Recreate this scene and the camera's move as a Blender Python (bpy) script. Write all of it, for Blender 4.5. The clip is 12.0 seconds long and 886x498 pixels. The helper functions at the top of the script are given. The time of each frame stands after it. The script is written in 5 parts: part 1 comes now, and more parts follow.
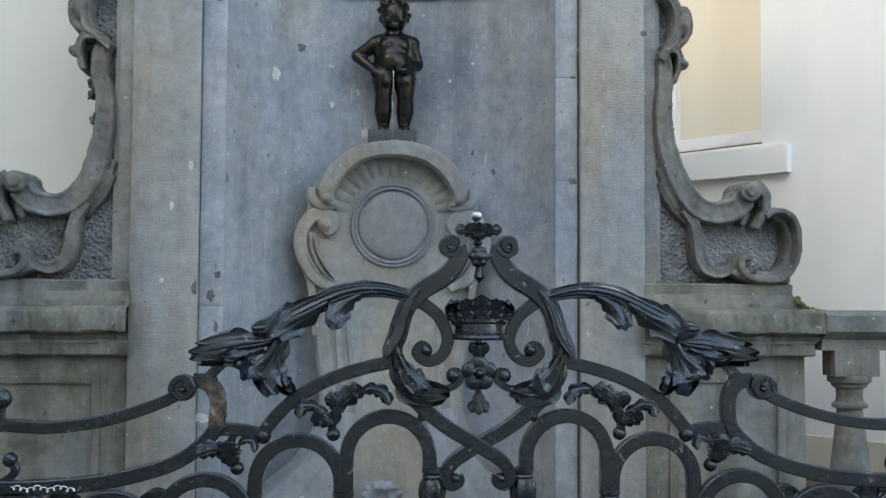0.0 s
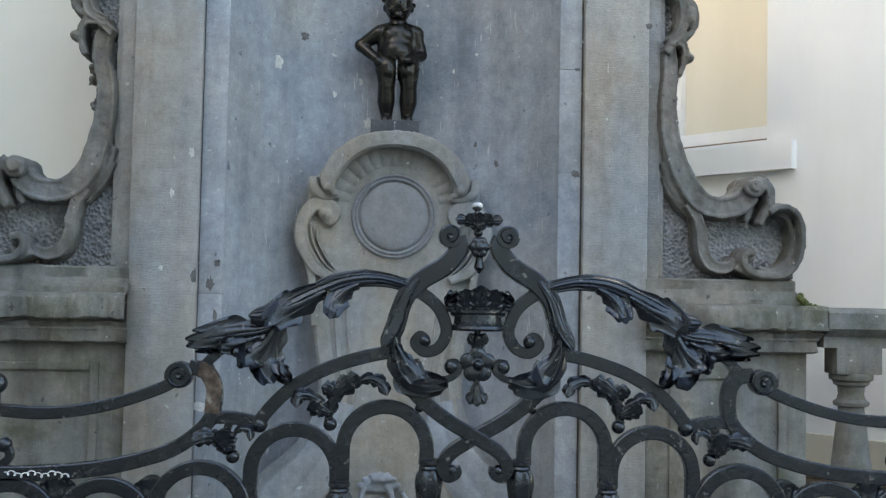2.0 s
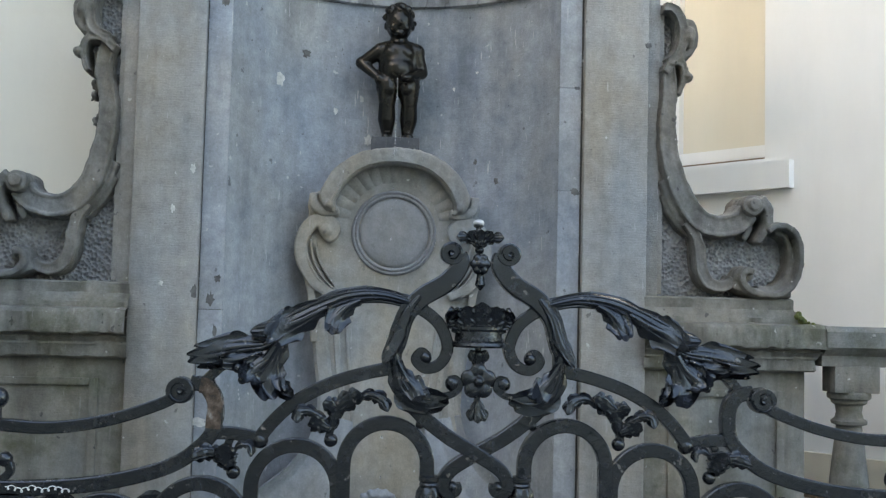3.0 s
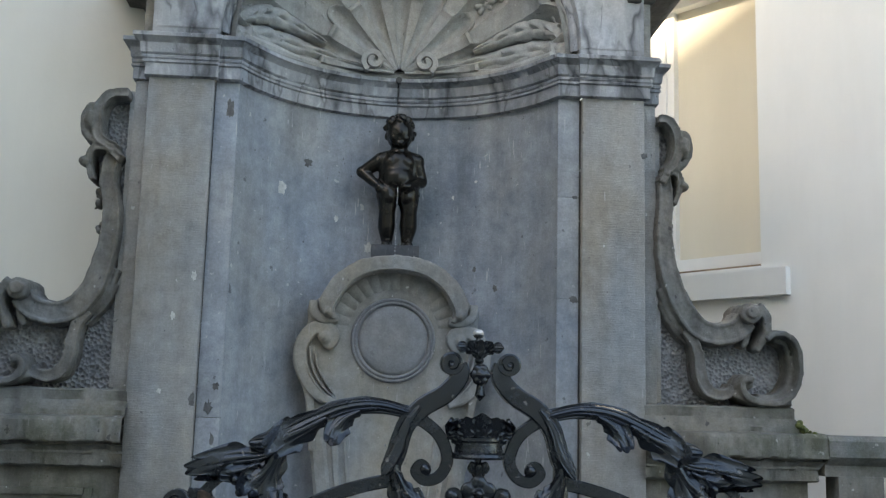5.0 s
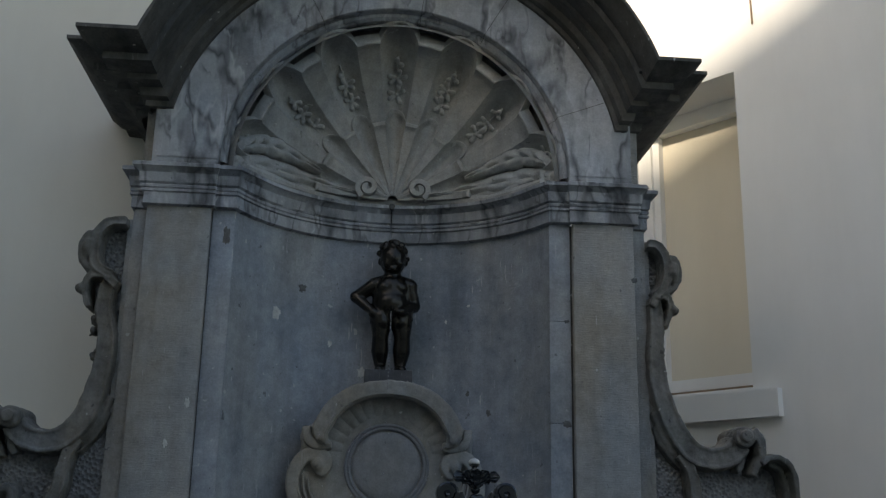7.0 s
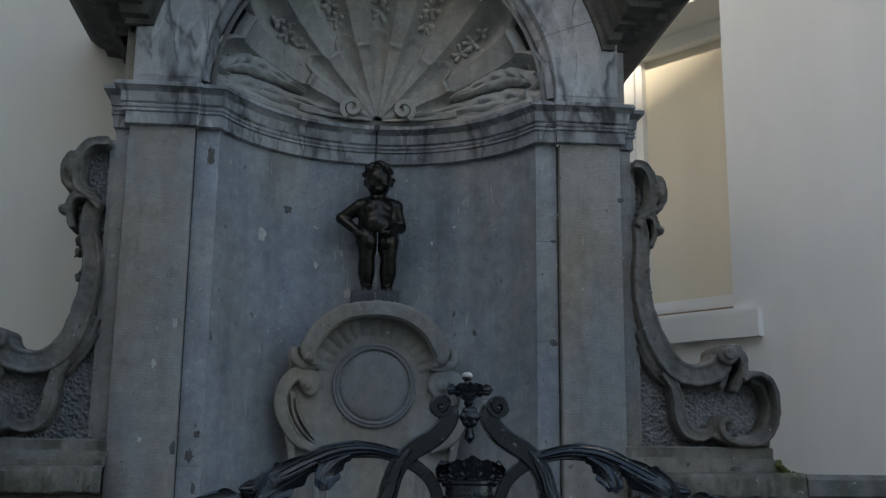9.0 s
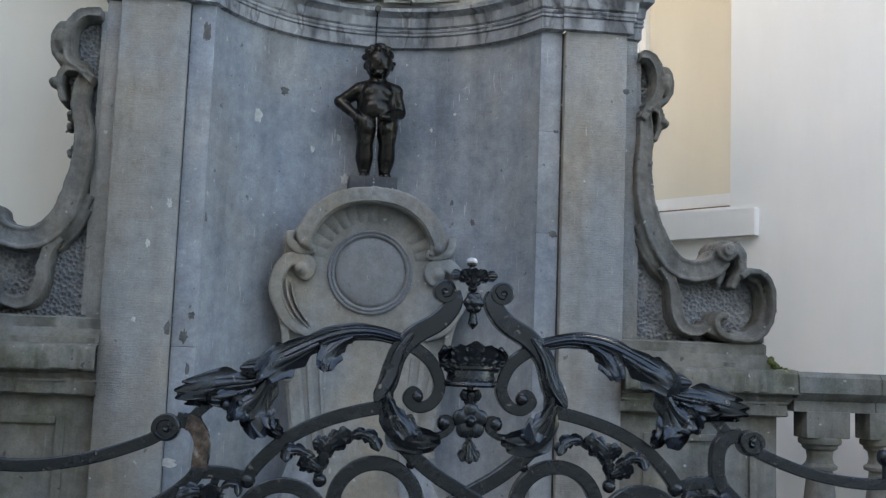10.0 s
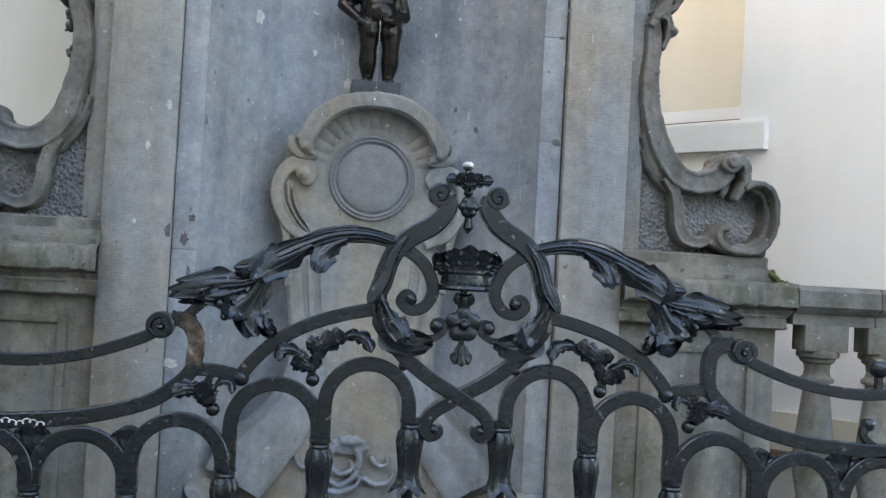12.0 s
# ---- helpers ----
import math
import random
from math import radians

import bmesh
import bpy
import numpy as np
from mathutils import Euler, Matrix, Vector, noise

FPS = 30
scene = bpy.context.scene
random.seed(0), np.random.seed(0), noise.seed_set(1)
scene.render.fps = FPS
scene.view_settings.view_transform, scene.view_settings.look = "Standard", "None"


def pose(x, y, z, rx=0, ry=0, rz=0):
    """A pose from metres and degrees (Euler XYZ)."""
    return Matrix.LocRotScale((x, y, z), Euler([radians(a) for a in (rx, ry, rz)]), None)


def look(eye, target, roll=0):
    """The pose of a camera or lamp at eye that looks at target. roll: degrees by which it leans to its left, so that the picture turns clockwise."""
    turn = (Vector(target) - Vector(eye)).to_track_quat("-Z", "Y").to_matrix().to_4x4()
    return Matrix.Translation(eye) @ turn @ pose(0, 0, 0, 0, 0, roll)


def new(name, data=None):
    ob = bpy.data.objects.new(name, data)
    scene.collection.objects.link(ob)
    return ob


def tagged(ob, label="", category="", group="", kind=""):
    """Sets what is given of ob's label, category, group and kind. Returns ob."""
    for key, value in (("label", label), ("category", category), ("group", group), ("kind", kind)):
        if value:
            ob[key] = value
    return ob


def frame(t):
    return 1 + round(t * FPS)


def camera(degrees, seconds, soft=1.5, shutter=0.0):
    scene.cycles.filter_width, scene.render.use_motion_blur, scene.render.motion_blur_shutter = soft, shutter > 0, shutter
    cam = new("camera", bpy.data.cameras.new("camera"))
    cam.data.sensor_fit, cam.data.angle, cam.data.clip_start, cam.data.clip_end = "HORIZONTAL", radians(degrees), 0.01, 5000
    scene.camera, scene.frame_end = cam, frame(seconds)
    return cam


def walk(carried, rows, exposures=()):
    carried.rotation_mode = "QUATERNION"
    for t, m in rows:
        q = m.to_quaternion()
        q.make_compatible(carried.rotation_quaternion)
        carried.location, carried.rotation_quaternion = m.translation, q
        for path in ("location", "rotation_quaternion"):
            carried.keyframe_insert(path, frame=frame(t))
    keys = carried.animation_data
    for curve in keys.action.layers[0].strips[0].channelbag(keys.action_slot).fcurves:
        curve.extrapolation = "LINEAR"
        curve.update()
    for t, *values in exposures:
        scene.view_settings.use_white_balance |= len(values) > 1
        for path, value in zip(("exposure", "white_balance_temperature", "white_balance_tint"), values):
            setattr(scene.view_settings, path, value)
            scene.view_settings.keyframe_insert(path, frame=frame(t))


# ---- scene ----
cam = camera(46.2, 12.0, soft=1.3)

PATH = [
    (0, (-0.118, -4.269, 1.849), (0.035, -2.278, 1.951), 0.3),
    (0.5, (-0.105, -4.259, 1.843), (0.041, -2.267, 1.944), 0.3),
    (1, (-0.103, -4.247, 1.838), (0.042, -2.255, 1.935), 0.5),
    (1.5, (-0.103, -4.242, 1.834), (0.041, -2.249, 1.928), 0.7),
    (2, (-0.105, -4.245, 1.836), (0.041, -2.253, 1.928), 1.1),
    (2.5, (-0.122, -4.252, 1.838), (0.032, -2.26, 1.936), 1.1),
    (3, (-0.122, -4.258, 1.836), (0.031, -2.268, 1.96), 1.4),
    (4.8, (-0.148, -4.291, 1.855), (0.01, -2.319, 2.147), 1.4),
    (5, (-0.131, -4.278, 1.859), (0.02, -2.31, 2.177), 1.5),
    (5.5, (-0.128, -4.287, 1.866), (0.02, -2.329, 2.248), 1.3),
    (6, (-0.131, -4.305, 1.874), (0.02, -2.361, 2.318), 1.1),
    (6.5, (-0.133, -4.317, 1.883), (0.022, -2.387, 2.388), 0.9),
    (6.7, (-0.14, -4.32, 1.885), (0.019, -2.396, 2.409), 1.2),
    (8.3, (-0.187, -4.337, 1.85), (0.013, -2.425, 2.402), 0.1),
    (8.5, (-0.189, -4.319, 1.838), (0.016, -2.397, 2.355), 0.2),
    (9, (-0.204, -4.301, 1.839), (0.013, -2.356, 2.249), 0.6),
    (9.3, (-0.229, -4.272, 1.833), (0.001, -2.311, 2.15), 1.5),
    (9.5, (-0.238, -4.256, 1.818), (0.002, -2.29, 2.09), 1.7),
    (10, (-0.266, -4.223, 1.81), (-0.007, -2.252, 2.025), 2.1),
    (10.5, (-0.277, -4.209, 1.797), (-0.009, -2.234, 1.966), 2.7),
    (10.7, (-0.278, -4.201, 1.792), (-0.007, -2.225, 1.941), 2.8),
    (11, (-0.259, -4.205, 1.781), (0.004, -2.226, 1.905), 2.9),
    (11.5, (-0.235, -4.207, 1.782), (0.019, -2.224, 1.85), 3.1),
    (12, (-0.207, -4.213, 1.781), (0.033, -2.228, 1.832), 3.1),
]
EXPOSURE = [(0, 2.79, 7900, 12), (2.5, 2.79, 8000, 12), (3.0, 2.77, 8100, 12), (5.0, 2.36, 7900, 12), (5.5, 2.05, 7800, 8), (6.0, 1.54, 7700, 11), (6.5, 1.22, 7600, 12), (6.7, 1.09, 7600, 12), (8.3, 0.58, 7500, 12), (8.5, 0.61, 7500, 12), (9.0, 1.16, 7500, 12), (9.5, 1.90, 7500, 13), (10.0, 2.40, 7700, 15), (10.5, 2.68, 7900, 15), (11, 2.70, 7900, 15), (12, 2.88, 8000, 15)]
walk(cam, [(t, look(eye, target, roll)) for t, eye, target, roll in PATH],
     exposures=EXPOSURE)

# ---- light ----
SUN_EL, SUN_AZ = 20.0, 218.0   # height, and compass bearing the light comes from (y is north)
world = bpy.data.worlds.new("world")
scene.world = world
world.use_nodes = True
sky = world.node_tree.nodes.new("ShaderNodeTexSky")
sky.sky_type, sky.sun_disc = "NISHITA", False
sky.sun_elevation, sky.sun_rotation = radians(SUN_EL), radians(SUN_AZ)
world.node_tree.links.new(sky.outputs[0], world.node_tree.nodes["Background"].inputs[0])
world.node_tree.nodes["Background"].inputs[1].default_value = 0.15
sun = new("sun", bpy.data.lights.new("sun", "SUN"))
sun.data.energy, sun.data.angle, sun.data.color = 3.0, radians(1.5), (1.0, 0.94, 0.84)
sd = Vector((math.sin(radians(SUN_AZ)) * math.cos(radians(SUN_EL)), math.cos(radians(SUN_AZ)) * math.cos(radians(SUN_EL)), math.sin(radians(SUN_EL))))
sun.matrix_world = look(sd * 30, (0, 0, 0))


# ---- materials ----
def material(name):
    m = bpy.data.materials.new(name)
    m.use_nodes = True
    return m, m.node_tree.nodes, m.node_tree.links, m.node_tree.nodes["Principled BSDF"]


def noise_tex(n, l, scale, detail=6, rough=0.6, stretch=(1, 1, 1), lean=0.0):
    tc, mp, t = n.new("ShaderNodeTexCoord"), n.new("ShaderNodeMapping"), n.new("ShaderNodeTexNoise")
    mp.inputs["Scale"].default_value, mp.inputs["Rotation"].default_value = stretch, (0, lean, 0)
    t.inputs["Scale"].default_value, t.inputs["Detail"].default_value, t.inputs["Roughness"].default_value = scale, detail, rough
    l.new(tc.outputs["Object"], mp.inputs[0])
    l.new(mp.outputs[0], t.inputs[0])
    return t.outputs[0]


def ramp(n, l, fac, stops):
    r = n.new("ShaderNodeValToRGB")
    while len(r.color_ramp.elements) < len(stops):
        r.color_ramp.elements.new(0.5)
    for e, (p, c) in zip(r.color_ramp.elements, stops):
        e.position, e.color = p, (*c, 1) if len(c) == 3 else c
    l.new(fac, r.inputs[0])
    return r.outputs[0]


def mix(n, l, fac, a, b, mode="MIX"):
    x = n.new("ShaderNodeMix")
    x.data_type, x.blend_type = "RGBA", mode
    for sock, v in ((x.inputs["Factor"], fac), (x.inputs[6], a), (x.inputs[7], b)):
        if isinstance(v, (int, float)):
            sock.default_value = v
        elif isinstance(v, tuple):
            sock.default_value = (*v, 1)
        else:
            l.new(v, sock)
    return x.outputs[2]


def grey(v):
    return (v, v, v)


def bumped(n, l, b, heights):
    last = None
    for h, strength, dist in heights:
        bp = n.new("ShaderNodeBump")
        bp.inputs["Strength"].default_value, bp.inputs["Distance"].default_value = strength, dist
        l.new(h, bp.inputs["Height"])
        if last:
            l.new(last, bp.inputs["Normal"])
        last = bp.outputs[0]
    l.new(last, b.inputs["Normal"])


def stone(name, dark, light, tool=0.25, pits=0.5, streak=0.5, rough=0.75, moss=0.0, veins=0.0, scratch=0.2, warm=0.06):
    m, n, l, b = material(name)
    big = noise_tex(n, l, 2.2, 5, 0.6)
    mid = noise_tex(n, l, 11, 8, 0.65)
    fine = noise_tex(n, l, 130, 4, 0.6)
    vert = noise_tex(n, l, 9, 6, 0.7, (1, 1, 0.12))
    col = ramp(n, l, big, [(0.3, dark), (0.7, light)])
    col = mix(n, l, 0.55, col, ramp(n, l, mid, [(0.3, dark), (0.52, tuple((a + c) / 2 for a, c in zip(dark, light))), (0.75, light)]))
    col = mix(n, l, streak, col, mix(n, l, 1.0, col, ramp(n, l, vert, [(0.28, grey(0.48)), (0.5, grey(1.0)), (0.72, grey(1.4))]), "MULTIPLY"))
    col = mix(n, l, 1.0, col, ramp(n, l, fine, [(0.25, grey(0.88)), (0.75, grey(1.11))]), "MULTIPLY")
    mott = noise_tex(n, l, 24, 9, 0.78)
    col = mix(n, l, 0.8, col, mix(n, l, 1.0, col, ramp(n, l, mott, [(0.32, grey(0.80)), (0.5, grey(1.0)), (0.68, grey(1.2))]), "MULTIPLY"))
    tint = noise_tex(n, l, 1.7, 4, 0.6, (1.3, 1.0, 0.7))
    col = mix(n, l, 1.0, col, ramp(n, l, tint, [(0.35, (1 + warm, 1.0, 1 - 1.2 * warm)), (0.65, (1 - warm, 1.0, 1 + 1.3 * warm))]), "MULTIPLY")
    cloud = noise_tex(n, l, 1.1, 3, 0.5, (1.2, 1.0, 0.6))
    col = mix(n, l, 1.0, col, ramp(n, l, cloud, [(0.3, grey(0.80)), (0.7, grey(1.2))]), "MULTIPLY")
    runs = noise_tex(n, l, 4.5, 5, 0.6, (1.0, 1.0, 0.10))
    col = mix(n, l, 1.0, col, ramp(n, l, runs, [(0.30, grey(1 - 0.7 * streak)), (0.46, grey(1.0)), (0.7, grey(1.08))]), "MULTIPLY")
    spots = noise_tex(n, l, 30, 2, 0.4)
    col = mix(n, l, ramp(n, l, spots, [(0.735, grey(0)), (0.76, grey(0.5))]), col, (0.62, 0.62, 0.6))
    ticks = noise_tex(n, l, 75, 3, 0.5, (1, 1, 0.13))
    where = noise_tex(n, l, 5, 3, 0.5)
    tick = mix(n, l, 1.0, ramp(n, l, ticks, [(0.66, grey(0)), (0.70, grey(scratch))]), ramp(n, l, where, [(0.45, grey(0)), (0.6, grey(1))]), "MULTIPLY")
    col = mix(n, l, tick, col, (0.58, 0.58, 0.57))
    holes = noise_tex(n, l, 22, 3, 0.5, (1.3, 1.3, 1))
    pit = ramp(n, l, holes, [(0.27, grey(1)), (0.30, grey(0))])
    col = mix(n, l, mix(n, l, 1.0, pit, grey(pits), "MULTIPLY"), col, (0.03, 0.03, 0.032))
    if veins:
        v = noise_tex(n, l, 3.2, 5, 0.58, (1.0, 1.0, 0.30), 0.7)
        col = mix(n, l, ramp(n, l, v, [(0.36, grey(veins)), (0.45, grey(0.3)), (0.47, grey(0)), (0.58, grey(0)), (0.70, grey(veins * 0.5))]), col, (0.085, 0.085, 0.09))
        v2 = noise_tex(n, l, 4.0, 4, 0.55, (1.0, 1.0, 0.3), -0.5)
        col = mix(n, l, ramp(n, l, v2, [(0.52, grey(0)), (0.68, grey(0.32))]), col, (0.60, 0.61, 0.62))
        for scale, lean, tone, width, much in ((3.2, 0.8, (0.05, 0.052, 0.058), 0.035, 0.8), (4.2, 0.55, (0.68, 0.69, 0.70), 0.022, 0.45), (6.0, 0.8, (0.07, 0.07, 0.075), 0.03, 0.65)):
            seam = noise_tex(n, l, scale * 0.8, 4, 0.52, (1.0, 1.0, 0.40), lean)
            part_of = noise_tex(n, l, scale * 0.8, 3, 0.5, (1.1, 0.9, 1.0))
            line = ramp(n, l, seam, [(0.5 - width, grey(0)), (0.5, grey(much)), (0.5 + width * 0.6, grey(0))])
            col = mix(n, l, mix(n, l, 1.0, line, ramp(n, l, part_of, [(0.42, grey(0)), (0.56, grey(1))]), "MULTIPLY"), col, tone)
    if moss:
        mo = noise_tex(n, l, 5, 7, 0.7)
        col = mix(n, l, ramp(n, l, mo, [(0.50, grey(0)), (0.66, grey(moss))]), col, (0.055, 0.065, 0.03))
    l.new(col, b.inputs["Base Color"])
    b.inputs["Roughness"].default_value = rough
    b.inputs["Specular IOR Level"].default_value = 0.3
    rows = noise_tex(n, l, 60, 5, 0.6, (0.4, 0.4, 2.8))
    bumped(n, l, b, [(mid, 0.35, 0.012), (fine, 0.3, 0.003), (rows, tool, 0.003), (mott, 0.25, 0.004), (pit, -0.3 * pits, 0.006)])
    return m


BLUE = stone("bluestone", (0.182, 0.201, 0.226), (0.372, 0.392, 0.413), tool=0.3, streak=0.32, scratch=0.5)
GREY = stone("grey_stone", (0.205, 0.198, 0.187), (0.37, 0.361, 0.343), tool=0.8, streak=0.3, scratch=0.35, warm=0.09)
MARBLE = stone("veined_stone", (0.29, 0.304, 0.325), (0.49, 0.507, 0.532), tool=0.05, veins=0.36, streak=0.35)
STRING = stone("string_course_stone", (0.20, 0.21, 0.226), (0.40, 0.412, 0.43), tool=0.1, veins=0.22, streak=0.6, pits=0.6)
CARVED = stone("carved_stone", (0.19, 0.186, 0.174), (0.365, 0.357, 0.334), tool=0.1, pits=0.3, streak=0.3, warm=0.11)
WORN = stone("weathered_stone", (0.10, 0.097, 0.084), (0.265, 0.256, 0.228), tool=0.35, moss=0.6, pits=0.7, warm=0.09)
SHELLSTONE = stone("shell_stone", (0.30, 0.295, 0.278), (0.47, 0.465, 0.44), tool=0.05, pits=0.4, streak=0.3)
OLDCARVED = stone("old_carved_stone", (0.085, 0.079, 0.070), (0.29, 0.275, 0.248), tool=0.1, pits=0.6, streak=0.6, moss=0.3, warm=0.10)
SLAB = stone("dark_slab", (0.045, 0.048, 0.055), (0.095, 0.10, 0.11), tool=0.1, streak=0.2)
DARKSTONE = stone("dark_stone", (0.050, 0.049, 0.046), (0.135, 0.131, 0.122), tool=0.1, streak=0.8)


def stippled():
    m, n, l, b = material("pecked_stone")
    v = n.new("ShaderNodeTexVoronoi")
    v.inputs["Scale"].default_value = 62
    tc = n.new("ShaderNodeTexCoord")
    l.new(tc.outputs["Object"], v.inputs["Vector"])
    big = noise_tex(n, l, 7, 6, 0.65)
    col = ramp(n, l, big, [(0.3, (0.13, 0.135, 0.142)), (0.7, (0.28, 0.285, 0.29))])
    col = mix(n, l, 1.0, col, ramp(n, l, v.outputs["Distance"], [(0.0, grey(0.75)), (0.3, grey(1.0)), (0.6, grey(1.12))]), "MULTIPLY")
    l.new(col, b.inputs["Base Color"])
    b.inputs["Roughness"].default_value = 0.85
    bumped(n, l, b, [(v.outputs["Distance"], 1.0, 0.014), (big, 0.3, 0.01)])
    return m


PECKED = stippled()
SLATE = stone("slate_disc", (0.19, 0.20, 0.215), (0.29, 0.30, 0.315), tool=0.05, pits=0.2, streak=0.2)


def painted_iron():
    m, n, l, b = material("black_painted_iron")
    a = noise_tex(n, l, 18, 8, 0.7)
    f = noise_tex(n, l, 160, 4, 0.6)
    col = ramp(n, l, a, [(0.3, (0.005, 0.0055, 0.0075)), (0.62, (0.010, 0.011, 0.014)), (0.82, (0.034, 0.034, 0.036))])
    chips = noise_tex(n, l, 30, 4, 0.6)
    col = mix(n, l, ramp(n, l, chips, [(0.665, grey(0)), (0.69, grey(0.75))]), col, (0.17, 0.155, 0.14))
    l.new(col, b.inputs["Base Color"])
    l.new(ramp(n, l, a, [(0.3, grey(0.16)), (0.75, grey(0.34))]), b.inputs["Roughness"])
    b.inputs["Specular IOR Level"].default_value = 0.78
    b.inputs["Specular Tint"].default_value = (0.84, 0.93, 1.0, 1)
    bumped(n, l, b, [(noise_tex(n, l, 38, 5, 0.6), 0.3, 0.006), (a, 0.2, 0.006), (f, 0.12, 0.002)])
    return m


IRON = painted_iron()


def rusty():
    m, n, l, b = material("worn_rusty_iron")
    a = noise_tex(n, l, 26, 7, 0.7)
    l.new(ramp(n, l, a, [(0.36, (0.012, 0.011, 0.011)), (0.48, (0.075, 0.048, 0.034)), (0.60, (0.16, 0.12, 0.095)), (0.68, (0.34, 0.32, 0.30))]), b.inputs["Base Color"])
    b.inputs["Roughness"].default_value = 0.5
    bumped(n, l, b, [(a, 0.4, 0.006)])
    return m


RUST = rusty()


def bronze_metal():
    m, n, l, b = material("dark_bronze")
    a = noise_tex(n, l, 14, 7, 0.65)
    l.new(ramp(n, l, a, [(0.3, (0.010, 0.009, 0.0075)), (0.7, (0.026, 0.023, 0.018))]), b.inputs["Base Color"])
    b.inputs["Metallic"].default_value = 0.5
    l.new(ramp(n, l, a, [(0.3, grey(0.15)), (0.7, grey(0.32))]), b.inputs["Roughness"])
    bumped(n, l, b, [(noise_tex(n, l, 60, 5), 0.25, 0.004)])
    return m


BRONZE = bronze_metal()


def plaster(name, a, c, scale=1.3):
    m, n, l, b = material(name)
    col = ramp(n, l, noise_tex(n, l, scale, 5, 0.55), [(0.3, a), (0.7, c)])
    col = mix(n, l, 1.0, col, ramp(n, l, noise_tex(n, l, 3, 6, 0.65, (1, 1, 0.2)), [(0.3, grey(0.95)), (0.7, grey(1.02))]), "MULTIPLY")
    l.new(col, b.inputs["Base Color"])
    b.inputs["Roughness"].default_value = 0.8
    bumped(n, l, b, [(noise_tex(n, l, 40, 5), 0.12, 0.004), (noise_tex(n, l, 4, 4), 0.1, 0.02)])
    return m


WHITE = plaster("white_render", (0.76, 0.76, 0.735), (0.82, 0.815, 0.79))
# White wall's render, with warm bounced light put into its colour.
WARM_WHITE = plaster("warm_bounce_render", (0.74, 0.71, 0.63), (0.80, 0.77, 0.69))
FRAMEWHITE = plaster("white_gloss_paint", (0.78, 0.78, 0.76), (0.82, 0.82, 0.8))
BLIND = plaster("beige_panel_paint", (0.70, 0.65, 0.53), (0.74, 0.69, 0.57), 0.7)
STREET = stone("paving_stone", (0.09, 0.088, 0.084), (0.17, 0.165, 0.155), tool=0.1)
# Pale surface of the two blocks added out of view.
SHADE_WALL = plaster("shade_wall_pale", (0.52, 0.49, 0.43), (0.62, 0.59, 0.52))


def simple(name, color, rough, metal=0.0, transmission=0.0):
    m, n, l, b = material(name)
    b.inputs["Base Color"].default_value = (*color, 1)
    b.inputs["Roughness"].default_value, b.inputs["Metallic"].default_value = rough, metal
    b.inputs["Transmission Weight"].default_value = transmission
    return m


WATER = simple("water", (0.95, 0.97, 1), 0.05, 0, 0.75)
OAK = plaster("brown_wood", (0.16, 0.11, 0.07), (0.24, 0.17, 0.11), 12)
BRIGHT = simple("pale_metal", (0.55, 0.55, 0.55), 0.4, 0.6)
CHALK = simple("white_marker", (0.75, 0.75, 0.73), 0.7)
MOSS = plaster("moss", (0.05, 0.065, 0.015), (0.12, 0.13, 0.03), 30)


# ---- building helpers ----
def thing(name, label, category, group="", kind="", at=(0, 0, 0)):
    ob = new(name)
    ob.location = at
    return tagged(ob, label, category, group, kind)


def finish(ob, bm, mat, smooth=35):
    bmesh.ops.recalc_face_normals(bm, faces=bm.faces)
    bm.to_mesh(ob.data)
    bm.free()
    ob.data.materials.append(mat)
    if smooth:
        ob.data.shade_smooth()
        ob.data.set_sharp_from_angle(angle=radians(smooth))
    return ob


def part(name, bm, mat, parent, label="", smooth=35):
    ob = finish(new(name, bpy.data.meshes.new(name)), bm, mat, smooth)
    ob.parent = parent
    return tagged(ob, label)


def whole(name, bm, mat, label, category, group="", kind="", smooth=35):
    return tagged(finish(new(name, bpy.data.meshes.new(name)), bm, mat, smooth), label, category, group, kind)


WEAR = bpy.data.textures.new("wear", "CLOUDS")
WEAR.noise_scale, WEAR.noise_depth = 0.030, 3


def fuse(ob, voxel, rounds=4, factor=0.5, wear=0.0):
    """Melts a mesh of overlapping solids into one worn body; wear is how deep its surface is eaten, in metres."""
    r = ob.modifiers.new("melt", "REMESH")
    r.mode, r.voxel_size, r.use_smooth_shade = "VOXEL", voxel, True
    s = ob.modifiers.new("worn", "SMOOTH")
    s.factor, s.iterations = factor, rounds
    if wear:
        d = ob.modifiers.new("eaten", "DISPLACE")
        d.texture, d.strength, d.mid_level = WEAR, wear, 0.5
    return ob


def box(bm, x0, x1, y0, y1, z0, z1, bevel=0.004):
    m = Matrix.LocRotScale(((x0 + x1) / 2, (y0 + y1) / 2, (z0 + z1) / 2), None, (x1 - x0, y1 - y0, z1 - z0))
    made = bmesh.ops.create_cube(bm, size=1, matrix=m)["verts"]
    if bevel:
        edges = list({e for v in made for e in v.link_edges})
        bmesh.ops.bevel(bm, geom=edges, offset=bevel, segments=2, affect="EDGES", profile=0.6)
    return bm


def ball(bm, c, r, seg=14):
    r = (r, r, r) if isinstance(r, (int, float)) else r
    bmesh.ops.create_uvsphere(bm, u_segments=seg, v_segments=max(6, seg * 2 // 3), radius=1, matrix=Matrix.LocRotScale(c, None, r))
    return bm


def capsule(bm, a, c, ra, rc, steps=14):
    a, c = Vector(a), Vector(c)
    for i in range(steps + 1):
        f = i / steps
        ball(bm, a.lerp(c, f), ra + (rc - ra) * f, 12)
    return bm


